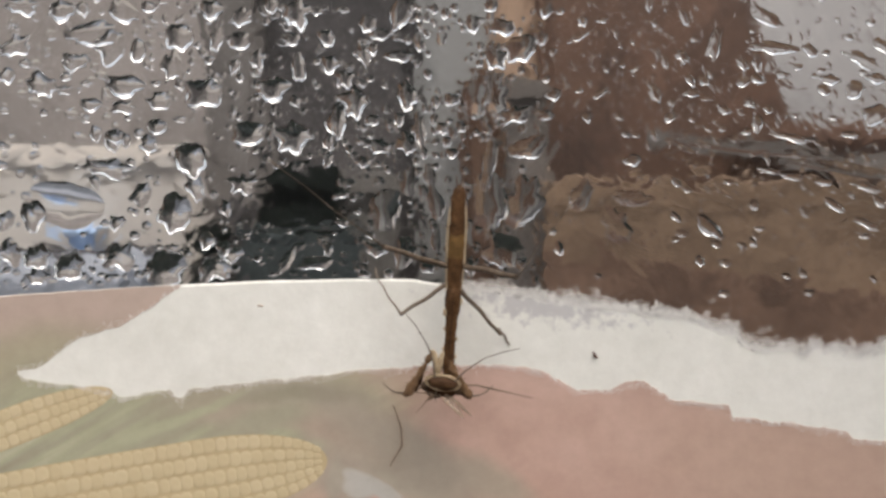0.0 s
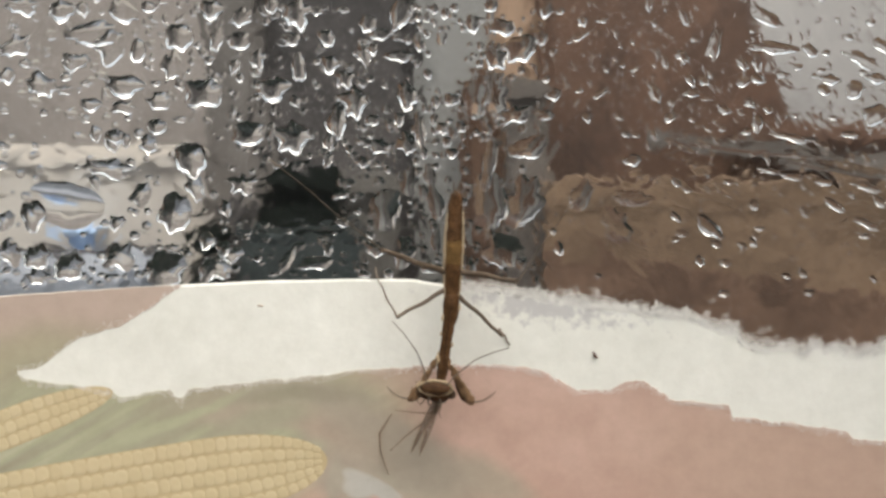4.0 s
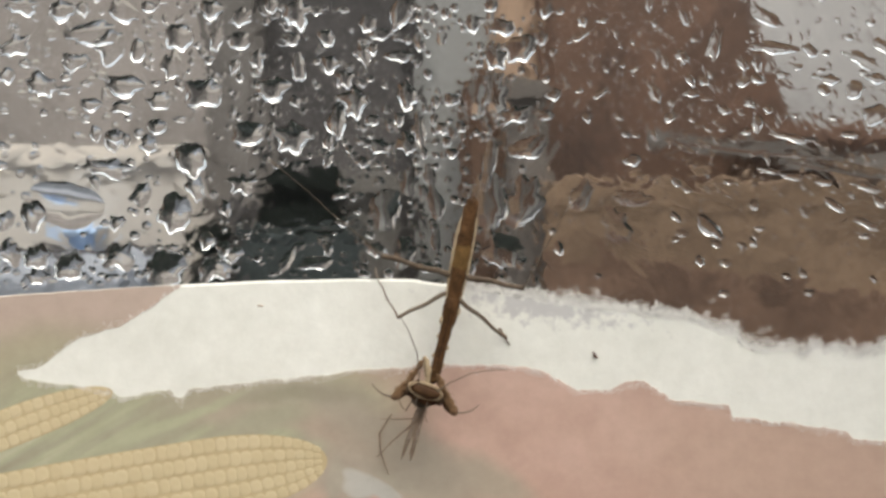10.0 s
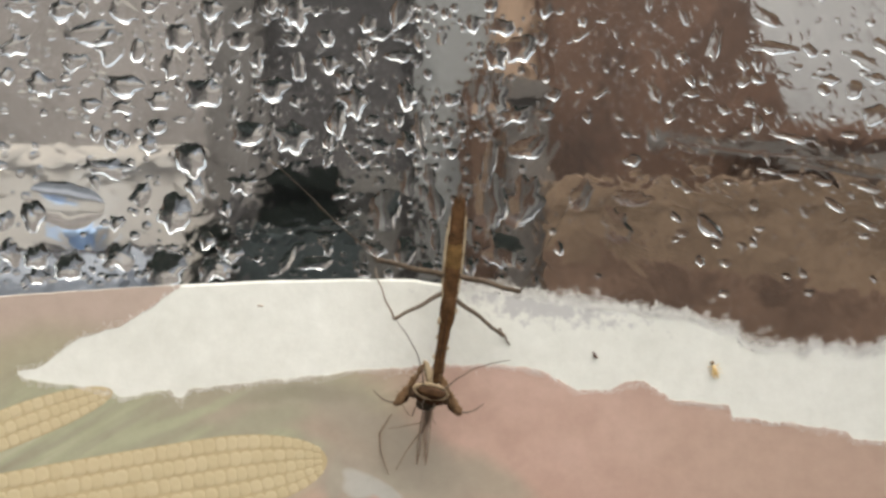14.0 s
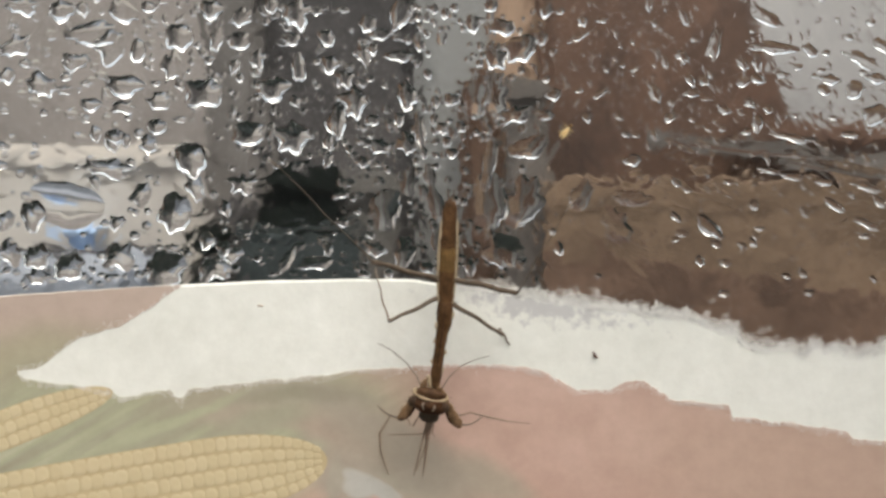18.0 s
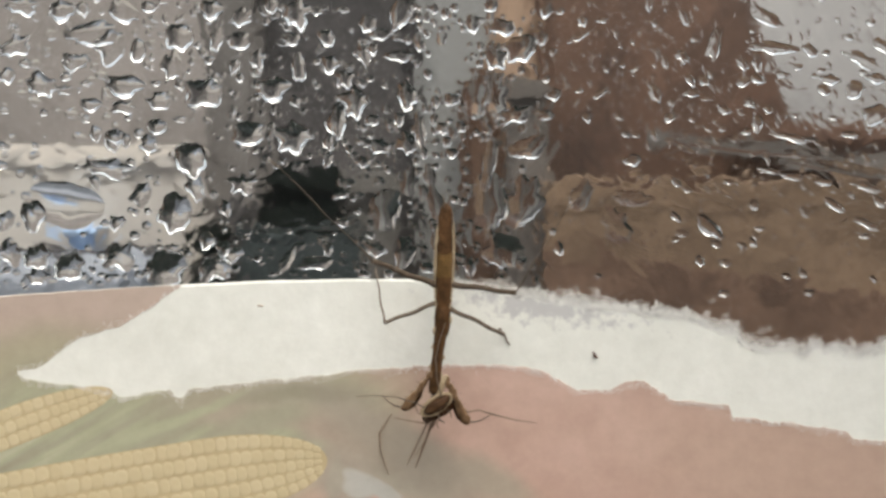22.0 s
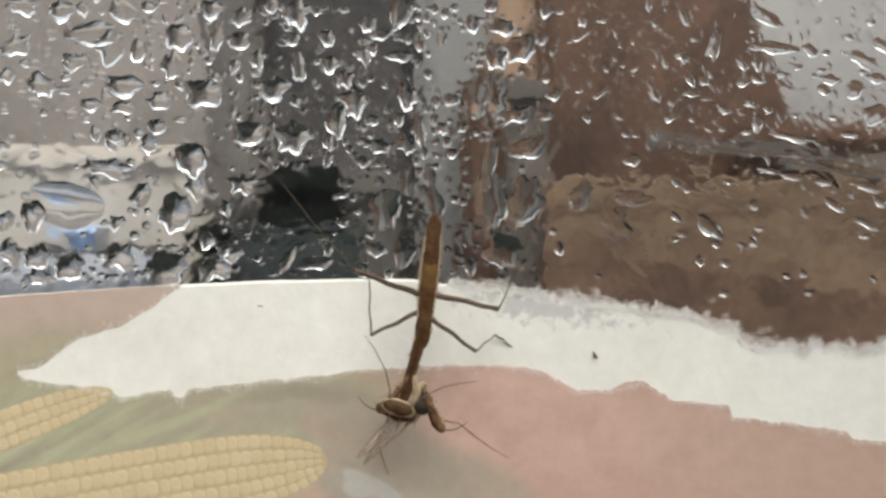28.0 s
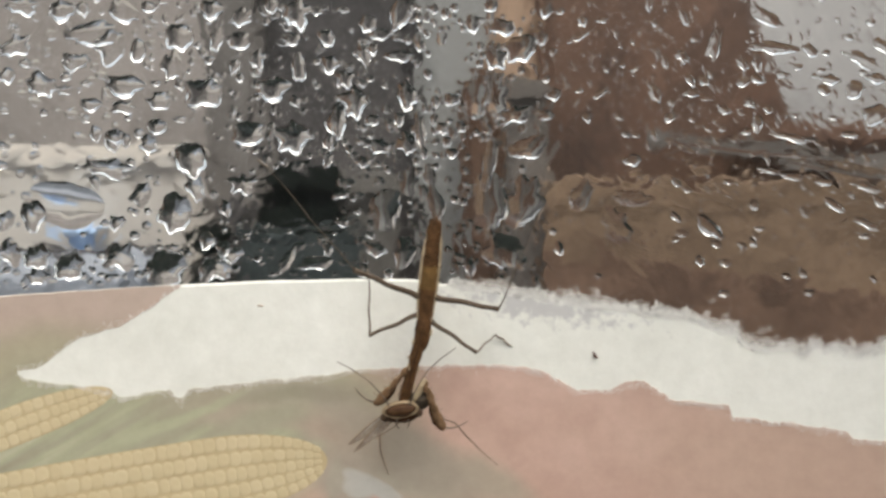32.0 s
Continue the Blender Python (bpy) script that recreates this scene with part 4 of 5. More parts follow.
def fine_drops():
    """The many tiny drops between, as one sheet of droplets."""
    rnd = random.Random(3)
    src = drop_mesh(77, 0.28, 0.3, 0.4, 12, 5)
    base_v = [v.co.copy() for v in src.vertices]
    base_f = [tuple(p.vertices) for p in src.polygons]
    bpy.data.meshes.remove(src)
    verts, faces = [], []
    for _ in range(1900):
        a, b = rnd.uniform(-40, 40), rnd.uniform(-7, 21)
        r, tall, lean = 0.13 + 0.27 * rnd.random() ** 1.6, 1.0, rnd.uniform(-40, 40)
        if a < -19 and -1 < b < 11 and rnd.random() < 0.6:
            continue
        if a > 7:
            if b < rnd.uniform(-3, 9):
                continue
            r, tall, lean = rnd.uniform(0.09, 0.16), rnd.uniform(1.6, 3.6), rnd.gauss(30, 28)
        if b < label_top(a) + 0.3 or not free(a, b, r * 0.7):
            continue
        m = on_wall(a, b, -0.92, lean) @ Matrix.Diagonal((-r * rnd.uniform(0.8, 1.6), r * tall, -r, 1))
        k = len(verts)
        verts += [m @ v for v in base_v]
        faces += [tuple(k + i for i in f) for f in base_f]
    for me, m in small:
        k = len(verts)
        verts += [m @ v.co for v in me.vertices]
        faces += [tuple(k + i for i in p.vertices) for p in me.polygons]
    ob = thing("fine_droplets", "fine water droplets misting the plastic wall", "droplets", kind="stuff", data=mesh_of("fine_droplets", verts, faces, WATER))
    ob.data.set_sharp_from_angle(angle=radians(60))
    ob.visible_shadow = False


fine_drops()

# ---- crumbs on the label ----
CRUMB = blob("crumb", 0.12, 0.32, 0.11, SEED, 0.5)
crumb = thing("crumb", "tiny dark brown crumb stuck on the torn paper", "crumb", data=CRUMB)
crumb.matrix_world = on_wall(13.19, -9.05, 0.22, 32)
crumb = thing("crumb", "very small tan crumb stuck on the torn paper", "crumb", data=blob("crumb", 0.26, 0.05, 0.05, TAN, 0.4))
crumb.matrix_world = on_wall(-15.74, -4.71, 0.15, -5)

# ---- the mantis nymph: head down on the wall; x to the side, y to the tail, z off the wall ----
mantis = thing("mantis_nymph", "slender brown praying mantis nymph hanging head down, eating a gnat", "mantis")

abdomen = part("abdomen", lumpy("abdomen", [(0, 0.2, -0.1), (0, 1.2, -0.1), (0, 3, -0.12), (0, 5, -0.1), (0, 6.8, 0), (0, 8.2, 0.1), (0, 9.0, 0.12), (0, 9.45, 0.15)],
                               [0.54, 0.64, 0.67, 0.69, 0.68, 0.63, 0.5, 0.2], BROWN, 18, 0.62, 0.07), mantis, "slender segmented abdomen with pale edges")
for i in range(9):
    y = 0.35 + i * 1.0
    w, w1 = [(0.53, 0.61, 0.64, 0.66, 0.67, 0.66, 0.63, 0.57, 0.46, 0.2)[i + k] for k in (0, 1)]
    part("segment_plate", lumpy("segment_plate", [(0, y - 0.05, 0.17), (0, y + 0.2, 0.18), (0, y + 0.7, 0.18), (0, y + 1.0, 0.17)],
                               [w * 0.995, w, w * 0.3 + w1 * 0.7, w1], (BROWN, BROWN, BROWN, AMBER, AMBER, BROWN, BROWN, BROWN, BROWN, DARK_BROWN)[i], 16, 0.55, 0.09, 0.3), abdomen)
for s in (-1, 1):
    part("pale_edge", lumpy("pale_edge", [(s * 0.62, 0.6, 0.0)] + [(s * (0.72 - 0.008 * (k - 5) ** 2 + 0.04 * (k % 2)), 0.8 + 0.74 * k, 0.1) for k in range(10)] + [(s * 0.38, 8.3, 0.1)],
                           [0.05] + [0.14 - 0.04 * (k % 2) for k in range(10)] + [0.04], PALE, 8, 1.0, 0.06, 0.3), abdomen, "pale fringe along the abdomen")
    part("tail_feeler", tube("tail_feeler", [(s * 0.15, 9.1, 0.2), (s * 0.22, 9.7, 0.3), (s * 0.26, 10.3, 0.3)], [0.10, 0.08, 0.03], LEG, 8), abdomen)

def hair_fringe():
    """Short golden hairs that stand out along both flanks of the abdomen."""
    rnd = random.Random(8)
    verts, faces = [], []
    for _ in range(420):
        side, y = rnd.choice((-1, 1)), rnd.uniform(0.3, 8.4)
        w = 0.68 - 0.008 * ((y - 0.8) / 0.74 - 5) ** 2
        p = Vector((side * w, y, rnd.uniform(-0.05, 0.3)))
        q = p + Vector((side * rnd.uniform(0.08, 0.26), rnd.uniform(-0.12, 0.25), rnd.uniform(-0.05, 0.1)))
        n, k = Vector((0, 0.028, 0.01)), len(verts)
        verts += [(p + n) / 1000, (p - n) / 1000, (p + Vector((0, 0, 0.03))) / 1000, q / 1000]
        faces += [(k, k + 1, k + 3), (k + 1, k + 2, k + 3), (k + 2, k, k + 3)]
    part("hair_fringe", mesh_of("hair_fringe", verts, faces, PALE, False), abdomen, "fine golden hairs along the flanks", kind="stuff")


hair_fringe()
thorax = part("thorax", lumpy("thorax", [(0, 1.2, 0.0), (0, 0.6, 0.1), (0, 0.0, 0.13), (0, -0.7, 0.12), (0, -1.3, 0.08), (0, -1.8, 0.05), (0, -2.0, 0.0)], [0.5, 0.64, 0.69, 0.66, 0.57, 0.36, 0.1], BROWN, 16, 0.75), mantis)
for s in (-1, 1):
    part("wing_pad", blob("wing_pad", 0.2, 0.34, 0.18, PALE, 0.3, centre=(s * 0.6, -0.7 + 0.5 * s, 0.2)), thorax, "small pale wing bud")

neck_shield = part("neck_shield", lumpy("neck_shield", [(0, 0.6, 0.1), (0, -0.2, 0.12), (0, -1.6, 0.16), (0, -3.2, 0.2), (0, -4.4, 0.25), (0, -5.2, 0.27), (0, -5.9, 0.3), (0, -6.4, 0.3), (0, -6.6, 0.3)],
                                       [0.42, 0.56, 0.52, 0.46, 0.46, 0.50, 0.44, 0.36, 0.12], BROWN, 16, 0.75), mantis, "long narrow brown forebody")
part("keel", lumpy("keel", [(0, 0.2, 0.6), (0, -2, 0.63), (0, -4.4, 0.66), (0, -5.3, 0.6)], [0.05, 0.09, 0.09, 0.05], DARK_BROWN, 6), neck_shield)
for s, yy in ((-1, -0.4), (1, -1.0), (1, -3.4), (-1, -2.6), (-1, -4.3), (1, -4.9)):
    part("side_bump", blob("side_bump", 0.13, 0.22, 0.14, PALE, 0.4, 10, 6, (s * 0.5, yy, 0.15)), neck_shield, "pale bump")

head = part("head", blob("head", 1.5, 0.72, 0.8, DARK_BROWN, 0.12, 26, 14), mantis, "broad brown head with a pale rim")
part("face", blob("face", 1.5, 0.62, 0.66, DARK_BROWN, 0.3, 24, 12, (0.1, -0.55, -0.3)), head)
rim_path = [(1.42 * math.cos(an), 0.6 * math.sin(an) + 0.04, 0.42) for an in [2 * math.pi * k / 28 for k in range(29)]]
part("crown_rim", tube("crown_rim", rim_path, [0.13 + 0.11 * noise.noise(Vector(p) * 2.1) for p in rim_path], RIM, 8), head, "pale rim round the crown")
part("crown", blob("crown", 1.25, 0.46, 0.34, CROWN, 0.2, 20, 10, (0, 0.04, 0.62)), head)
for s in (-1, 1):
    part("eye", blob("eye", 0.38, 0.42, 0.5, EYE_DARK, 0.1, 16, 10, (s * 1.4, -0.5, -0.15)), head, "bulging dark eye")
    part("palp", tube("palp", [(s * 0.4, -0.7, 0.1), (s * 0.55, -1.2, 0.3), (s * 0.35, -1.6, 0.2)], [0.1, 0.08, 0.04], LEG, 8), head)
antennae = [part("antenna", tube("antenna", [(-0.7, 0.3, 0.6), (-1.0, 1.6, 0.9), (-1.7, 3.1, 1.0), (-2.9, 4.6, 1.0), (-3.9, 5.5, 0.9)], [0.07, 0.06, 0.05, 0.045, 0.03], LEG, 7), head),
            part("antenna", tube("antenna", [(0.9, 0.3, 0.6), (1.7, 1.4, 0.9), (3.1, 2.7, 1.0), (4.5, 3.4, 1.0), (5.9, 3.9, 0.9)], [0.07, 0.06, 0.05, 0.045, 0.03], LEG, 7), head)]


def foreleg(s):
    """A folded raptorial leg; its origin lies at the claw end of the thick thigh."""
    leg = part("foreleg", lumpy("foreleg", [(-s * 2.0, 3.5, 0.1), (-s * 1.75, 2.9, 0.25), (-s * 1.1, 1.8, 0.35), (-s * 0.5, 0.8, 0.3), (-s * 0.05, 0.05, 0.2), (s * 0.2, -0.3, 0.1)],
                               [0.14, 0.2, 0.26, 0.32, 0.38, 0.22], FORELEG, 14, 0.8, 0.2, 0.35), mantis, "thick folded grasping foreleg")
    part("hip_joint", tube("hip_joint", [(-s * 1.95, 3.6, 0.05), (-s * 2.15, 3.3, 0.05), (-s * 2.4, 2.4, 0.0), (-s * 2.6, 1.5, -0.1)], [0.16, 0.28, 0.3, 0.2], PALE, 10), leg, "pale cream hip joint")
    part("claw", tube("claw", [(s * 0.1, -0.2, 0.1), (-s * 0.6, 0.1, -0.35), (-s * 1.1, 0.9, -0.5), (-s * 1.3, 1.5, -0.3)], [0.26, 0.22, 0.15, 0.04], DARK_BROWN, 10), leg)
    part("foot", tube("foot", curve_through((s * 0.1, -0.05, 0.1), (s * 2.1, 0.85, 0.3), (0, -0.35, 0)), [0.09, 0.09, 0.08, 0.08, 0.07, 0.07, 0.06, 0.05, 0.03], LEG, 7), leg, "thin curved foot")
    for k in range(5):
        p = Vector((-s * (1.6 - 0.3 * k), 2.4 - 0.5 * k, 0.1))
        part("spine", tube("spine", [p, p + Vector((s * 0.5, 0.0, -0.1))], [0.07, 0.01], LEG, 5), leg)
    for k in range(7):
        p = Vector((-s * (1.7 - 0.27 * k), 2.9 - 0.42 * k, 0.3))
        part("bristle", tube("bristle", [p, p + Vector((s * (0.34 + 0.1 * (k % 3)), 0.22 - 0.1 * (k % 2), 0.1))], [0.045, 0.01], LEG, 5), leg)
    return leg


forelegs = {-1: foreleg(-1), 1: foreleg(1)}


def limb(name, length, r0, r1, r2, mat, seg=9):
    """A leg piece along its own +y from the joint at its origin, with slightly thicker joints."""
    n = 9
    path = [(0.06 * math.sin(i * 1.3), length * i / (n - 1), 0) for i in range(n)]
    rad = [r0 + (r1 - r0) * i / (n - 1) for i in range(n)]
    rad[0], rad[-1] = r0 * 1.15, r2
    path[0], path[-1] = (0, 0, 0), (0, length, 0)
    return part(name, tube(name, path, rad, mat, seg), mantis)


# hip in the body's space, ankle and toe on the wall, thigh and shin lengths, where the knee points
LEGS = [dict(hip=(-0.6, 1.1, -0.1), ankle=(-5.69, -2.41, 0.92), toe=(-5.86, -1.59, 0.33), later=(-6.36, -2.5, 0.97), tip=(-6.54, -1.68, 0.39), thigh=4.6, shin=5.0, knee=(-5.22, -6.95, 5.6), late=(-6.32, -11.37, 4.78)),
        dict(hip=(0.6, 0.7, -0.1), ankle=(4.89, -6.81, 0.66), toe=(5.84, -8.34, 0.43), later=(4.55, -7.36, 0.64), tip=(5.84, -8.34, 0.43), thigh=5.15, shin=2.6, knee=(4.36, -6.54, 8.14), late=(2.45, -11.25, 3.04)),
        dict(hip=(-0.6, 2.6, -0.1), ankle=(-13.76, 7.02, 1.88), toe=(-14.75, 7.69, 1.57), later=(-14.78, 7.08, 2.08), tip=(-15.73, 7.74, 1.77), thigh=6.7, shin=12.3, knee=(-5.6, -0.08, 6.6), early=(-5.3, 1.3, 6.8), late=(-6.96, -1.1, 6.85)),
        dict(hip=(0.6, 2.75, -0.1), ankle=(10.41, 3.31, 1.33), toe=(11.3, 4.4, 0.96), later=(8.03, 2.47, 1.03), tip=(8.63, 3.61, 0.6), thigh=5.8, shin=9.2, knee=(6.3, -2.9, 6.3), early=(4.9, -1.5, 6.9), late=(4.3, -4.6, 6.2))]
for q, row in enumerate(LEGS):
    pair = "midleg" if q < 2 else "hindleg"
    stout = 1.0 if q < 2 else 1.25
    row["parts"] = (limb(pair + "_thigh", row["thigh"], 0.21 * stout, 0.15 * stout, 0.18 * stout, LEG if q < 2 else HIND_LEG), limb(pair + "_shin", row["shin"], 0.10 / stout ** 2, 0.065 / stout ** 3, 0.05, LEG if q < 2 else HIND_SHIN),
                    limb(pair + "_foot", (Vector(row["toe"]) - Vector(row["ankle"])).length, 0.09, 0.07, 0.04, LEG))

# ---- the gnat in its grip ----
gnat = thing("gnat", "limp long-legged brown gnat held in the grasping forelegs", "gnat")
part("body", lumpy("body", [(0, 0.8, 0), (0, 0.5, 0), (0, 0.1, 0), (0, -0.5, 0), (0, -0.9, 0), (0, -1.1, 0)], [0.2, 0.55, 0.82, 0.86, 0.55, 0.2], GNAT_DARK, 18, 1.0, 0.3, 0.6), gnat)
part("abdomen", tube("abdomen", [(0, -0.6, -0.05), (-0.1, -1.2, 0), (-0.3, -2.0, 0.1), (-0.5, -2.5, 0.1)], [0.24, 0.28, 0.22, 0.08], GNAT, 12), gnat)


def wing(s, turn):
    verts, faces = [], []
    n = 16
    for i in range(n + 1):
        u = i / n
        w = 0.95 * math.sin(math.pi * u ** 0.75) ** 0.8 + 0.03
        for z in (0.012, -0.012):
            verts += [(-w * 0.35 / 1000, -5.6 * u / 1000, z / 1000), (w * 0.65 / 1000, -5.6 * u / 1000, z / 1000)]
    for i in range(n):
        p = i * 4
        faces += [(p, p + 1, p + 5, p + 4), (p + 2, p + 6, p + 7, p + 3), (p, p + 4, p + 6, p + 2), (p + 1, p + 3, p + 7, p + 5)]
    ob = part("wing", mesh_of("wing", verts, faces, WING), gnat, "smoky see-through wing")
    ob.matrix_basis = pose(s * 0.0001, -0.0003, 0.0002, 0, 80, turn)
    for u0, side, thick in ((0.0, -0.33, 0.06), (0.05, 0.1, 0.04), (0.05, 0.5, 0.035)):
        us = [u0 + (0.97 - u0) * k / 8 for k in range(9)]
        part("vein", tube("vein", [(side * (0.95 * math.sin(math.pi * u ** 0.75) ** 0.8 if 0 < u < 1 else 0.0), -5.6 * u, 0.02) for u in us], [thick] * 8 + [thick * 0.4], GNAT, 6), ob)
    return ob


wings = {-1: wing(-1, -26), 1: wing(1, -16)}
for path in ([(0, -0.5, 0.1), (-0.5, -1.9, 0.4), (-2.0, -1.85, 0.4), (-3.7, -1.75, 0.3)], [(0, -0.5, 0.1), (-0.35, -2.2, 0.4), (-0.7, -3.3, 0.5), (-1.5, -5.0, 0.4)],
             [(-0.7, -0.1, 0.1), (-1.5, -1.2, 0.3), (-1.75, -0.9, 0.3), (-2.1, 0.1, 0.3)], [(0.1, -0.4, 0), (0.25, -1.3, 0.2), (0.1, -1.9, 0.2), (0.3, -2.3, 0.2)]):
    part("leg", tube("leg", path, [0.06, 0.075, 0.05, 0.025], GNAT, 7), gnat)
# A leg of the gnat, built apart from it on the label.
fallen = thing("loose_gnat_leg", "thin curved brown gnat leg stuck to the printed label", "thread",
               data=tube("loose_gnat_leg", [(0.65, 2.65, 0.1), (0.1, 1.75, 0), (-0.4, 0.9, 0), (-0.34, -0.6, 0), (0.0, -1.8, 0), (0.35, -2.7, 0.1)], [0.05, 0.065, 0.085, 0.07, 0.06, 0.04], GNAT, 7))

trail_leg = part("leg", tube("leg", [(0, 0, 0), (1.3, 0.2, 0.1), (2.6, -0.3, 0.2), (4.4, -0.9, 0.3), (6.2, -1.3, 0.3)], [0.08, 0.07, 0.085, 0.055, 0.03], GNAT, 7), gnat)

# ---- the small pale fly that crawls up the wall ----
fly = thing("small_fly", "tiny pale straw-coloured fly crawling on the jar wall", "fly")
part("body", blob("body", 0.16, 0.48, 0.16, STRAW, 0.1, 12, 8, (0, 0, 0.22)), fly)
part("head", blob("head", 0.17, 0.16, 0.16, AMBER, 0.1, 10, 6, (0, 0.62, 0.24)), fly)
for s in (-1, 1):
    part("wing", blob("wing", 0.10, 0.46, 0.02, STRAW, 0.1, 10, 6, (s * 0.14, -0.28, 0.45)), fly)
    for k in range(3):
        part("leg", tube("leg", [(s * 0.1, 0.3 - 0.25 * k, 0.2), (s * 0.4, 0.36 - 0.34 * k, 0.22), (s * 0.55, 0.4 - 0.42 * k, 0.0)], [0.03, 0.03, 0.02], STRAW, 5), fly)

# ---- how things move: seconds, then places in millimetres from the wall's middle ----
# waist, a place on the abdomen, the neck
BODY = [
    (0, 0.85, -3.77, 1.08, 0.49, 0.52, -8.27),
    (1, 0.85, -3.92, 1.13, 0.4, 0.38, -8.46),
    (2, 0.71, -4.06, 0.99, 0.26, 0, -8.6),
    (3.5, 0.71, -4.2, 0.89, 0.11, 0.09, -8.74),
    (6, 0.57, -4.44, 0.75, -0.03, 0, -8.94),
    (7, 0.66, -4.58, 0.89, -0.07, -0.14, -9.13),
    (8, 0.71, -4.73, 1.51, -0.22, -0.43, -9.37),
    (8.5, 0.8, -4.44, 1.65, -0.03, -0.38, -9.08),
    (10, 0.71, -4.54, 1.6, -0.03, -0.43, -9.13),
    (12, 0.85, -4.44, 1.65, 0.02, -0.24, -8.98),
    (13, 0.57, -4.54, 1.18, -0.03, -0.14, -8.98),
]
BODY_LATER = [
    (14.5, 0.38, -4.54, 0.8, -0.07, -0.38, -9.13),
    (17, 0.24, -4.77, 0.57, -0.36, -0.52, -9.37),
    (19, 0.09, -5.01, 0.19, -0.69, -0.43, -9.61),
    (21, 0, -5.25, 0.09, -0.88, -0.57, -9.8),
    (24, -0.09, -5.49, 0.14, -1.12, -0.66, -10.09),
    (24.8, -0.14, -5.63, 0.09, -1.16, -0.71, -10.19),
    (25, -2.32, -6.88, -2.22, -2.35, -3.14, -11.25),
    (25.5, -2.08, -6.49, -1.89, -1.97, -3.04, -11.1),
    (27.5, -1.61, -6.11, -1.13, -1.59, -2.85, -10.67),
    (30, -1.66, -6.25, -1.13, -1.68, -2.85, -10.76),
    (32, -1.66, -6.35, -1.13, -1.73, -2.9, -10.91),
]
# left claw, right claw
CLAWS = [
    (0, -2.99, -11.69, 2.09, -11.88),
    (1, -3.18, -11.83, 1.76, -12.26),
    (2, -3.27, -11.59, 1.76, -12.41),
    (3, -2.71, -11.69, 2.23, -12.41),
    (3.5, -2.52, -11.98, 2.33, -12.31),
    (5.5, -3.18, -12.31, 1.81, -12.65),
    (6, -3.23, -12.36, 1.76, -12.79),
    (7, -3.71, -12.79, 1.14, -13.52),
    (8, -3.71, -12.65, 1.14, -13.66),
    (8.5, -3.47, -12.75, 1.38, -13.57),
    (9, -3.89, -12.07, 1, -13.28),
    (10, -3.99, -11.98, 0.86, -13.28),
    (11, -3.99, -12.26, 0.95, -13.42),
    (12, -4.46, -12.31, 0.48, -13.42),
    (13, -3.89, -12.41, 1.14, -13.28),
    (14, -3.8, -12.46, 1.24, -13.28),
    (16.5, -3.85, -13.08, 1.05, -14.44),
    (17, -3.47, -13.28, 1.38, -14.58),
    (17.5, -3.04, -13.81, 1.38, -14.39),
]
CLAWS_LATER = [
    (18, -3.47, -13.71, 1.24, -14.34),
    (18.5, -4.18, -13.37, 1.05, -14.2),
    (19, -4.13, -13.28, 1.14, -13.95),
    (19.5, -3.56, -13.04, 1.66, -13.95),
    (20, -3.52, -13.23, 1.66, -14.2),
    (20.5, -3.09, -13.28, 2.09, -14.15),
    (21, -3.09, -13.23, 1.9, -14.05),
    (22, -3.14, -12.89, 1.9, -14.05),
    (23, -2.57, -13.28, 2.24, -14.05),
    (24, -3.19, -13.62, 1.9, -14.34),
    (24.8, -2.95, -13.52, 2, -14.05),
    (25, -5.52, -13.95, -0.24, -13.66),
    (25.5, -5.18, -13.66, -0.05, -14.24),
    (27.5, -5.04, -12.99, 0.14, -14.15),
    (28, -5.18, -13.13, -0.19, -14.73),
    (28.5, -5.46, -12.65, -0.33, -14.05),
    (30, -5.51, -12.84, -0.38, -14.24),
    (31, -5.08, -13.08, -0.29, -14.29),
    (32, -5.46, -12.46, -0.14, -14.53),
]
# crown of the head: its place and lean
HEAD = [
    (0, -0.02, -10.84, -8),
    (1, 0.04, -11.03, -3),
    (2, -0.87, -11.03, -20),
    (3, -0.62, -11.15, 0),
    (6, -0.75, -11.52, -8),
    (7, -1.17, -11.27, -48),
    (8, -1.41, -11.76, -28),
    (9, -1.47, -11.33, -36),
    (10, -1.47, -11.52, -18),
    (11, -1.59, -11.70, -12),
    (12, -1.29, -11.64, -22),
    (13, -0.87, -11.58, -10),
    (14, -0.99, -11.58, -12),
]
HEAD_LATER = [
    (17, -1.17, -11.76, -5),
    (18, -1.1, -12.2, -12),
    (19, -1.11, -11.95, -3),
    (20, -1.23, -12.19, -12),
    (21, -1.11, -12.50, -3),
    (22, -0.50, -12.69, 35),
    (23, -0.99, -12.69, 0),
    (24, -1.29, -12.69, -5),
    (24.8, -1.33, -12.72, -5),
    (25, -3.72, -13.55, -5),
    (28, -3.78, -12.93, -18),
    (29, -3.78, -12.93, -18),
    (30, -3.72, -13.00, -20),
    (31, -3.72, -12.93, -12),
    (32, -3.54, -13.12, 8),
]
BOW = [(0, 0), (17, 0), (17.4, -10), (18, -55), (18.5, -20), (19, 0), (32, 0)]
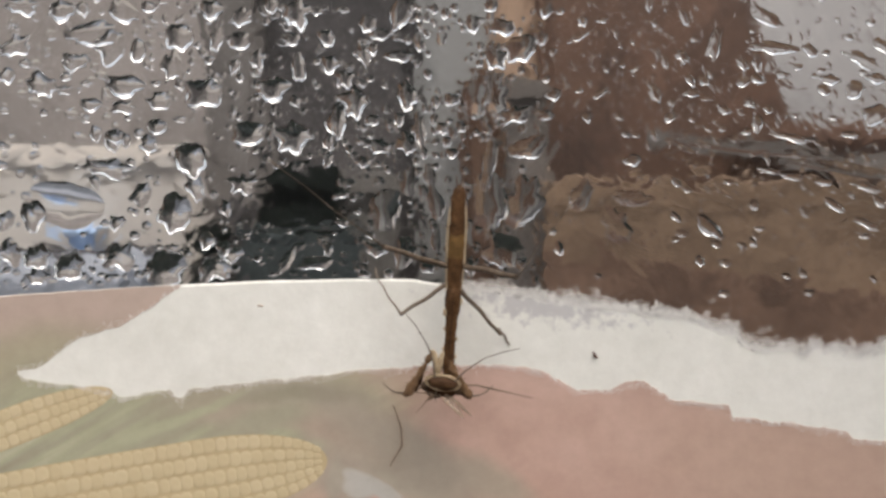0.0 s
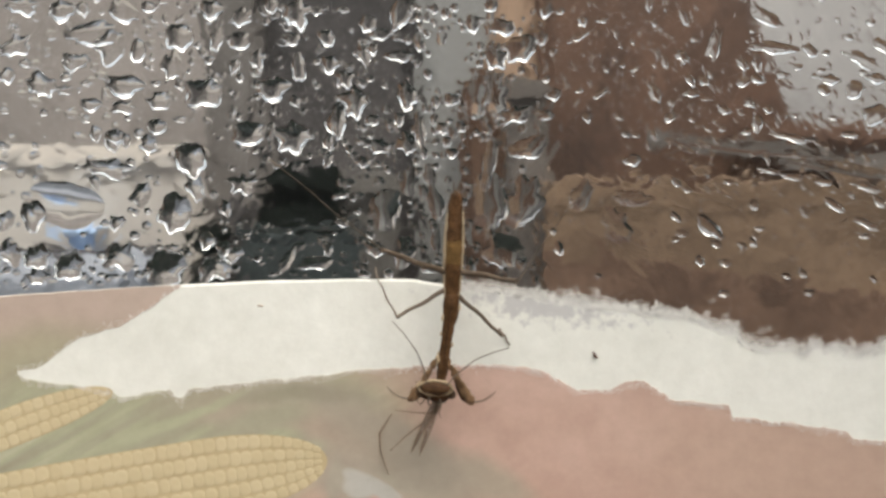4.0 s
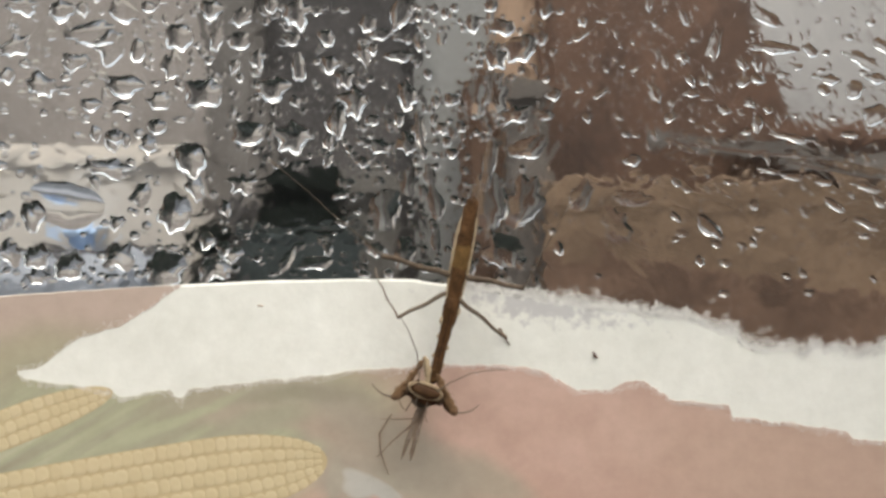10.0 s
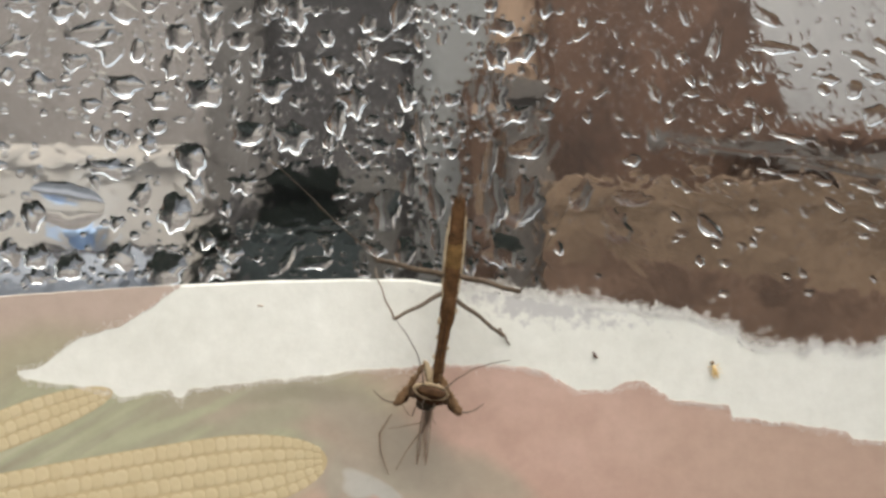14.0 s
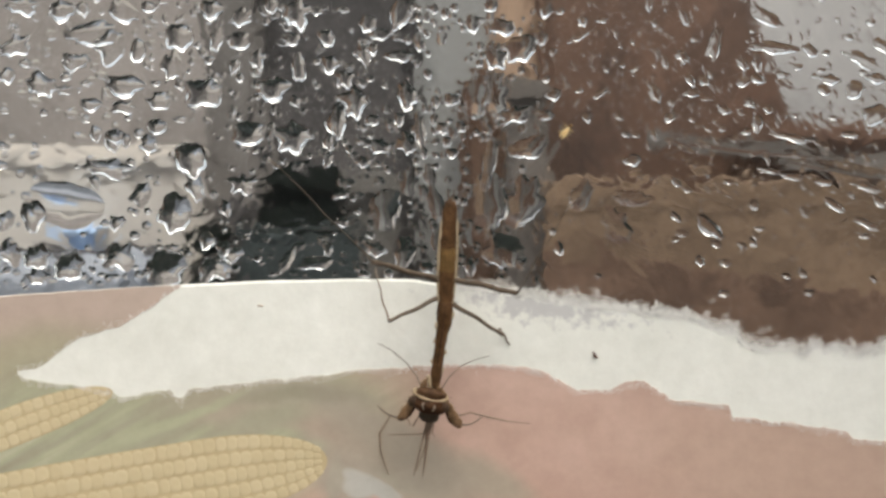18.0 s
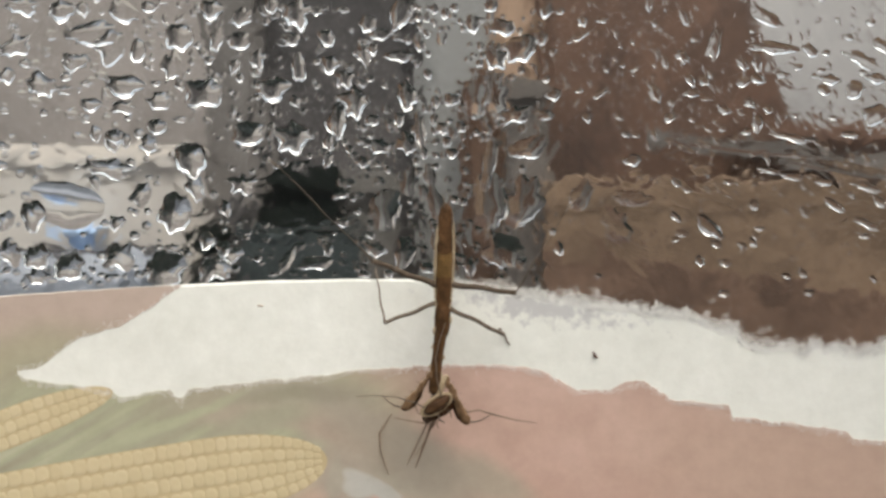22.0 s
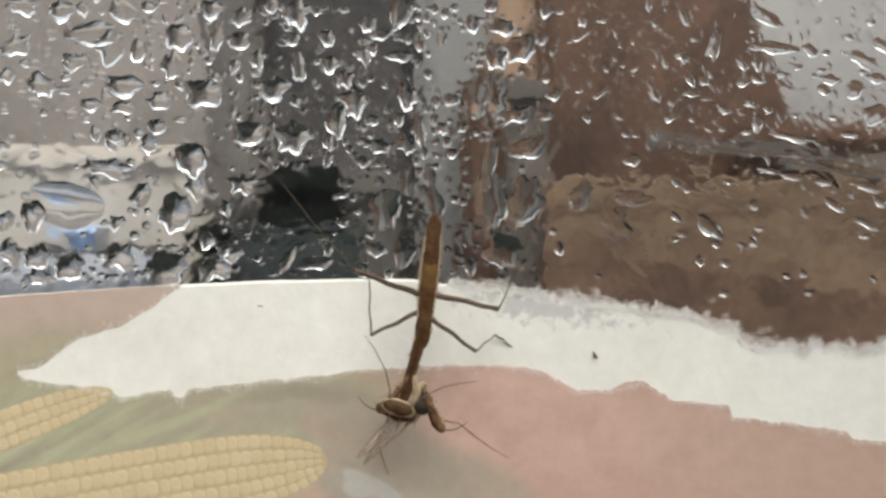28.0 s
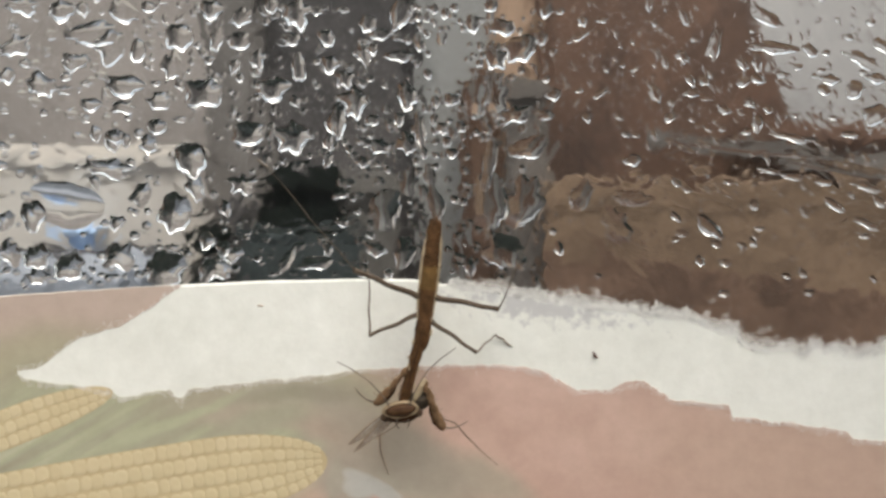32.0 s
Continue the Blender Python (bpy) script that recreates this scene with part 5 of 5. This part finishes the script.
CRAWL = [
    (0, 31.22, -23.89, -0),
    (11.5, 31.21, -23.65, 9),
    (12.2, 30.42, -19.19, 11),
    (12.5, 29.82, -17.15, 20),
    (12.8, 29.35, -16.38, 26),
    (13, 28.10, -13.82, 43),
    (13.2, 26.49, -13.52, 58),
    (13.5, 23.94, -11.48, 43),
    (13.8, 23.17, -10.08, 21),
    (14, 23.30, -9.88, 17),
    (14.2, 22.37, -7.56, 55),
    (14.5, 17.57, -6.07, 64),
    (15.5, 13.95, -3.73, 58),
    (16.5, 10.50, -1.84, 54),
    (16.8, 8.59, 0.09, 51),
    (17, 6.88, 1.10, 35),
    (17.2, 7.51, 1.65, -18),
    (17.5, 8.07, 4.96, -12),
]
CRAWL_LATER = [
    (17.8, 8.82, 8.10, -26),
    (18, 10.54, 10.12, -40),
    (18.2, 10.63, 10.32, -48),
    (18.5, 11.39, 10.89, -57),
    (18.8, 12.49, 11.51, -36),
    (19, 12.57, 12.51, 44),
    (19.2, 10.51, 13.38, 52),
    (19.4, 8.96, 15.34, 54),
    (19.6, 7.18, 15.83, 77),
    (19.8, 6.08, 16.03, 80),
    (20, 6.08, 16.03, 10),
    (20.3, 5.73, 17.98, -0),
    (20.6, 6.07, 17.98, -50),
    (21, 8.26, 20.05, -52),
    (21.3, 10.53, 21.38, -41),
    (21.8, 11.74, 23.99, -25),
    (32, 11.97, 24.45, -27),
]
SWING = [(0, 0), (5.5, 0), (8, 12), (14.5, 18), (17, 10), (24, 2), (25.5, -8), (28, -14), (32, -14)]
HEIGHT = 4.0


def between(rows, t):
    """The values at t on straight lines between the rows."""
    for r0, r1 in zip(rows, rows[1:]):
        if t <= r1[0]:
            u = max(0.0, (t - r0[0]) / (r1[0] - r0[0]))
            return [p + (q - p) * u for p, q in zip(r0[1:], r1[1:])]
    return list(rows[-1][1:])


def upright(x, y, z, turn, tip=0.0):
    """A pose over the wall's middle: own x to the side, own y up, own z off the wall."""
    face = Matrix(((1, 0, 0), (0, 0, -1), (0, 1, 0))).to_4x4()
    return Matrix.Translation(flat(x, y, z)) @ face @ pose(0, 0, 0, tip, 0, turn)


def bone(p, q, side):
    """A pose at p whose own y points to q."""
    y = (q - p).normalized()
    z = (side - y * side.dot(y)).normalized()
    x = y.cross(z)
    return Matrix.Translation(p) @ Matrix((x, y, z)).transposed().to_4x4()


def knee_at(hip, ankle, thigh, shin, hint):
    line = ankle - hip
    d = min(line.length, (thigh + shin) * 0.999)
    way = line.normalized()
    u = (thigh ** 2 - shin ** 2 + d ** 2) / (2 * d)
    h = math.sqrt(max(0.0, thigh ** 2 - u ** 2))
    out = hint - hip
    out = (out - way * out.dot(way)).normalized()
    return hip + way * u + out * h


def angle(x0, y0, x1, y1):
    return math.degrees(math.atan2(-(x1 - x0), y1 - y0))


def motions():
    body, claws, heads = BODY + BODY_LATER, CLAWS + CLAWS_LATER, HEAD + HEAD_LATER
    times = sorted({r[0] for r in body} | {r[0] for r in claws} | {r[0] for r in heads} | {r[0] for r in BOW})
    rows = {k: [] for k in ("root", "neck", "head", "l", "r", "gnat")}
    leg_rows = [([], [], []) for _ in LEGS]
    for t in times:
        wx, wy, ax, ay, nx, ny = between(body, t)
        lx, ly, rx, ry = between(claws, t)
        hx, hy, lean = between(heads, t)
        (bow,), (swing,) = between(BOW, t), between(SWING, t)
        root = upright(wx, wy, HEIGHT, angle(wx, wy, ax, ay))
        inv = root.inverted()
        roll = math.degrees(math.atan2(ry - ly, rx - lx))
        rows["root"].append((t, root))
        rows["neck"].append((t, inv @ upright(wx, wy, HEIGHT, angle(nx, ny, wx, wy))))
        rows["head"].append((t, inv @ upright(hx, hy, HEIGHT + 0.4, lean, bow)))
        rows["l"].append((t, inv @ upright(lx, ly, HEIGHT + 0.2, 0.5 * roll)))
        rows["r"].append((t, inv @ upright(rx, ry, HEIGHT + 0.2, 0.5 * roll)))
        tip = 70 * max(0.0, 1 - t / 0.8)
        late = min(1.0, max(0.0, (t - 16) * 0.06, (t - 24) * 0.8 + 0.48))
        rows["gnat"].append((t, upright((lx + rx) / 2 - 0.2 + 1.2 * late, (ly + ry) / 2 + 0.35 + 0.9 * late, HEIGHT - 1.3 + 0.9 * late, swing + roll * 0.7 + 3 * math.sin(t * 1.9), -tip)))
        for row, out in zip(LEGS, leg_rows):
            hip = inv.inverted() @ (Vector(row["hip"]) / 1000)
            moved = "later" in row and t > 24.9
            ankle, toe, hint = flat(*row["later" if moved else "ankle"]), flat(*row["tip" if moved else "toe"]), flat(*(row.get("late", row["knee"]) if t > 24.9 else row["knee"]))
            if "early" in row and t < 17:
                hint = flat(*row["early"]).lerp(hint, t / 17)
            knee = knee_at(hip, ankle, row["thigh"] / 1000, row["shin"] / 1000, hint)
            side = Vector((0, -1, 0.1))
            for o, p, q in zip(out, (hip, knee, ankle), (knee, ankle, toe)):
                o.append((t, inv @ bone(p, q, side)))
    walk(mantis, rows["root"])
    walk(neck_shield, rows["neck"])
    walk(head, rows["head"])
    walk(forelegs[-1], rows["l"])
    walk(forelegs[1], rows["r"])
    walk(gnat, rows["gnat"])
    for s, turn in ((-1, -22), (1, -16)):
        walk(wings[s], [(t, pose((s * 0.1 - 1.2 * u) / 1000, (-0.3 - 1.3 * u) / 1000, 0.0002, 0, 56 - (60 - 14 * s) * v, turn + 10 * u + more)) for t, u, v, more in
                        ((0, 0.0, 0.55, 48), (0.8, 0.0, 0.4, 40), (2, 0.0, 0.0, 0), (14.5, 0.0, 0.0, 0), (17, 0.0, -0.5, 4), (24, 0.4, -0.4, 0), (25, 1.0, 0.2, 0), (26, 1.0, 0.35, 0), (28, 1.0, 0.8, -6), (29, 1.0, 1.0, 0),
                         (30, 1.0, 0.65, -6), (31, 1.0, 0.9, -4), (32, 1.0, 0.4, -8))])
    for ob, turns in zip(antennae, (((0, 0), (14.5, 2), (16.5, 16), (24, 10), (28, 6), (32, 8)), ((0, 0), (14.5, 2), (16.5, 18), (24, 12), (28, 4), (32, 8)))):
        walk(ob, [(t, pose(0, 0, 0, 0, 0, turn)) for t, turn in turns])
    walk(trail_leg, [(t, pose(0.0022 if abs(turn) < 40 else 0.0004, -0.0006, 0.0004, 0, 0, turn)) for t, turn in ((0, -8), (1.4, 4), (2.1, 0), (2.7, -75), (3.0, -118), (8, -125), (14.5, -120), (16, -50), (16.5, -16),
                                                                                      (19, 4), (22, 12), (24.6, 14), (25.5, 26), (28, 8), (30, 16), (32, 4))])
    resting, flipped = (-5.16, -16.99), (-4.01, -16.3)
    walk(fallen, [(0, on_wall(*flipped, 0.5, 180)), (0.5, on_wall(*flipped, 0.5, 178)), (0.6, on_wall(*flipped, 1.0, 115)), (0.7, on_wall(*resting, 1.0, 50)), (0.8, on_wall(*resting, 0.5, 0)), (32, on_wall(*resting, 0.5, 0))])
    for row, out in zip(LEGS, leg_rows):
        for ob, keyed in zip(row["parts"], out):
            walk(ob, keyed)
    walk(fly, [(t, on_wall(a, b, 0.05, turn)) for t, a, b, turn in CRAWL + CRAWL_LATER])


motions()
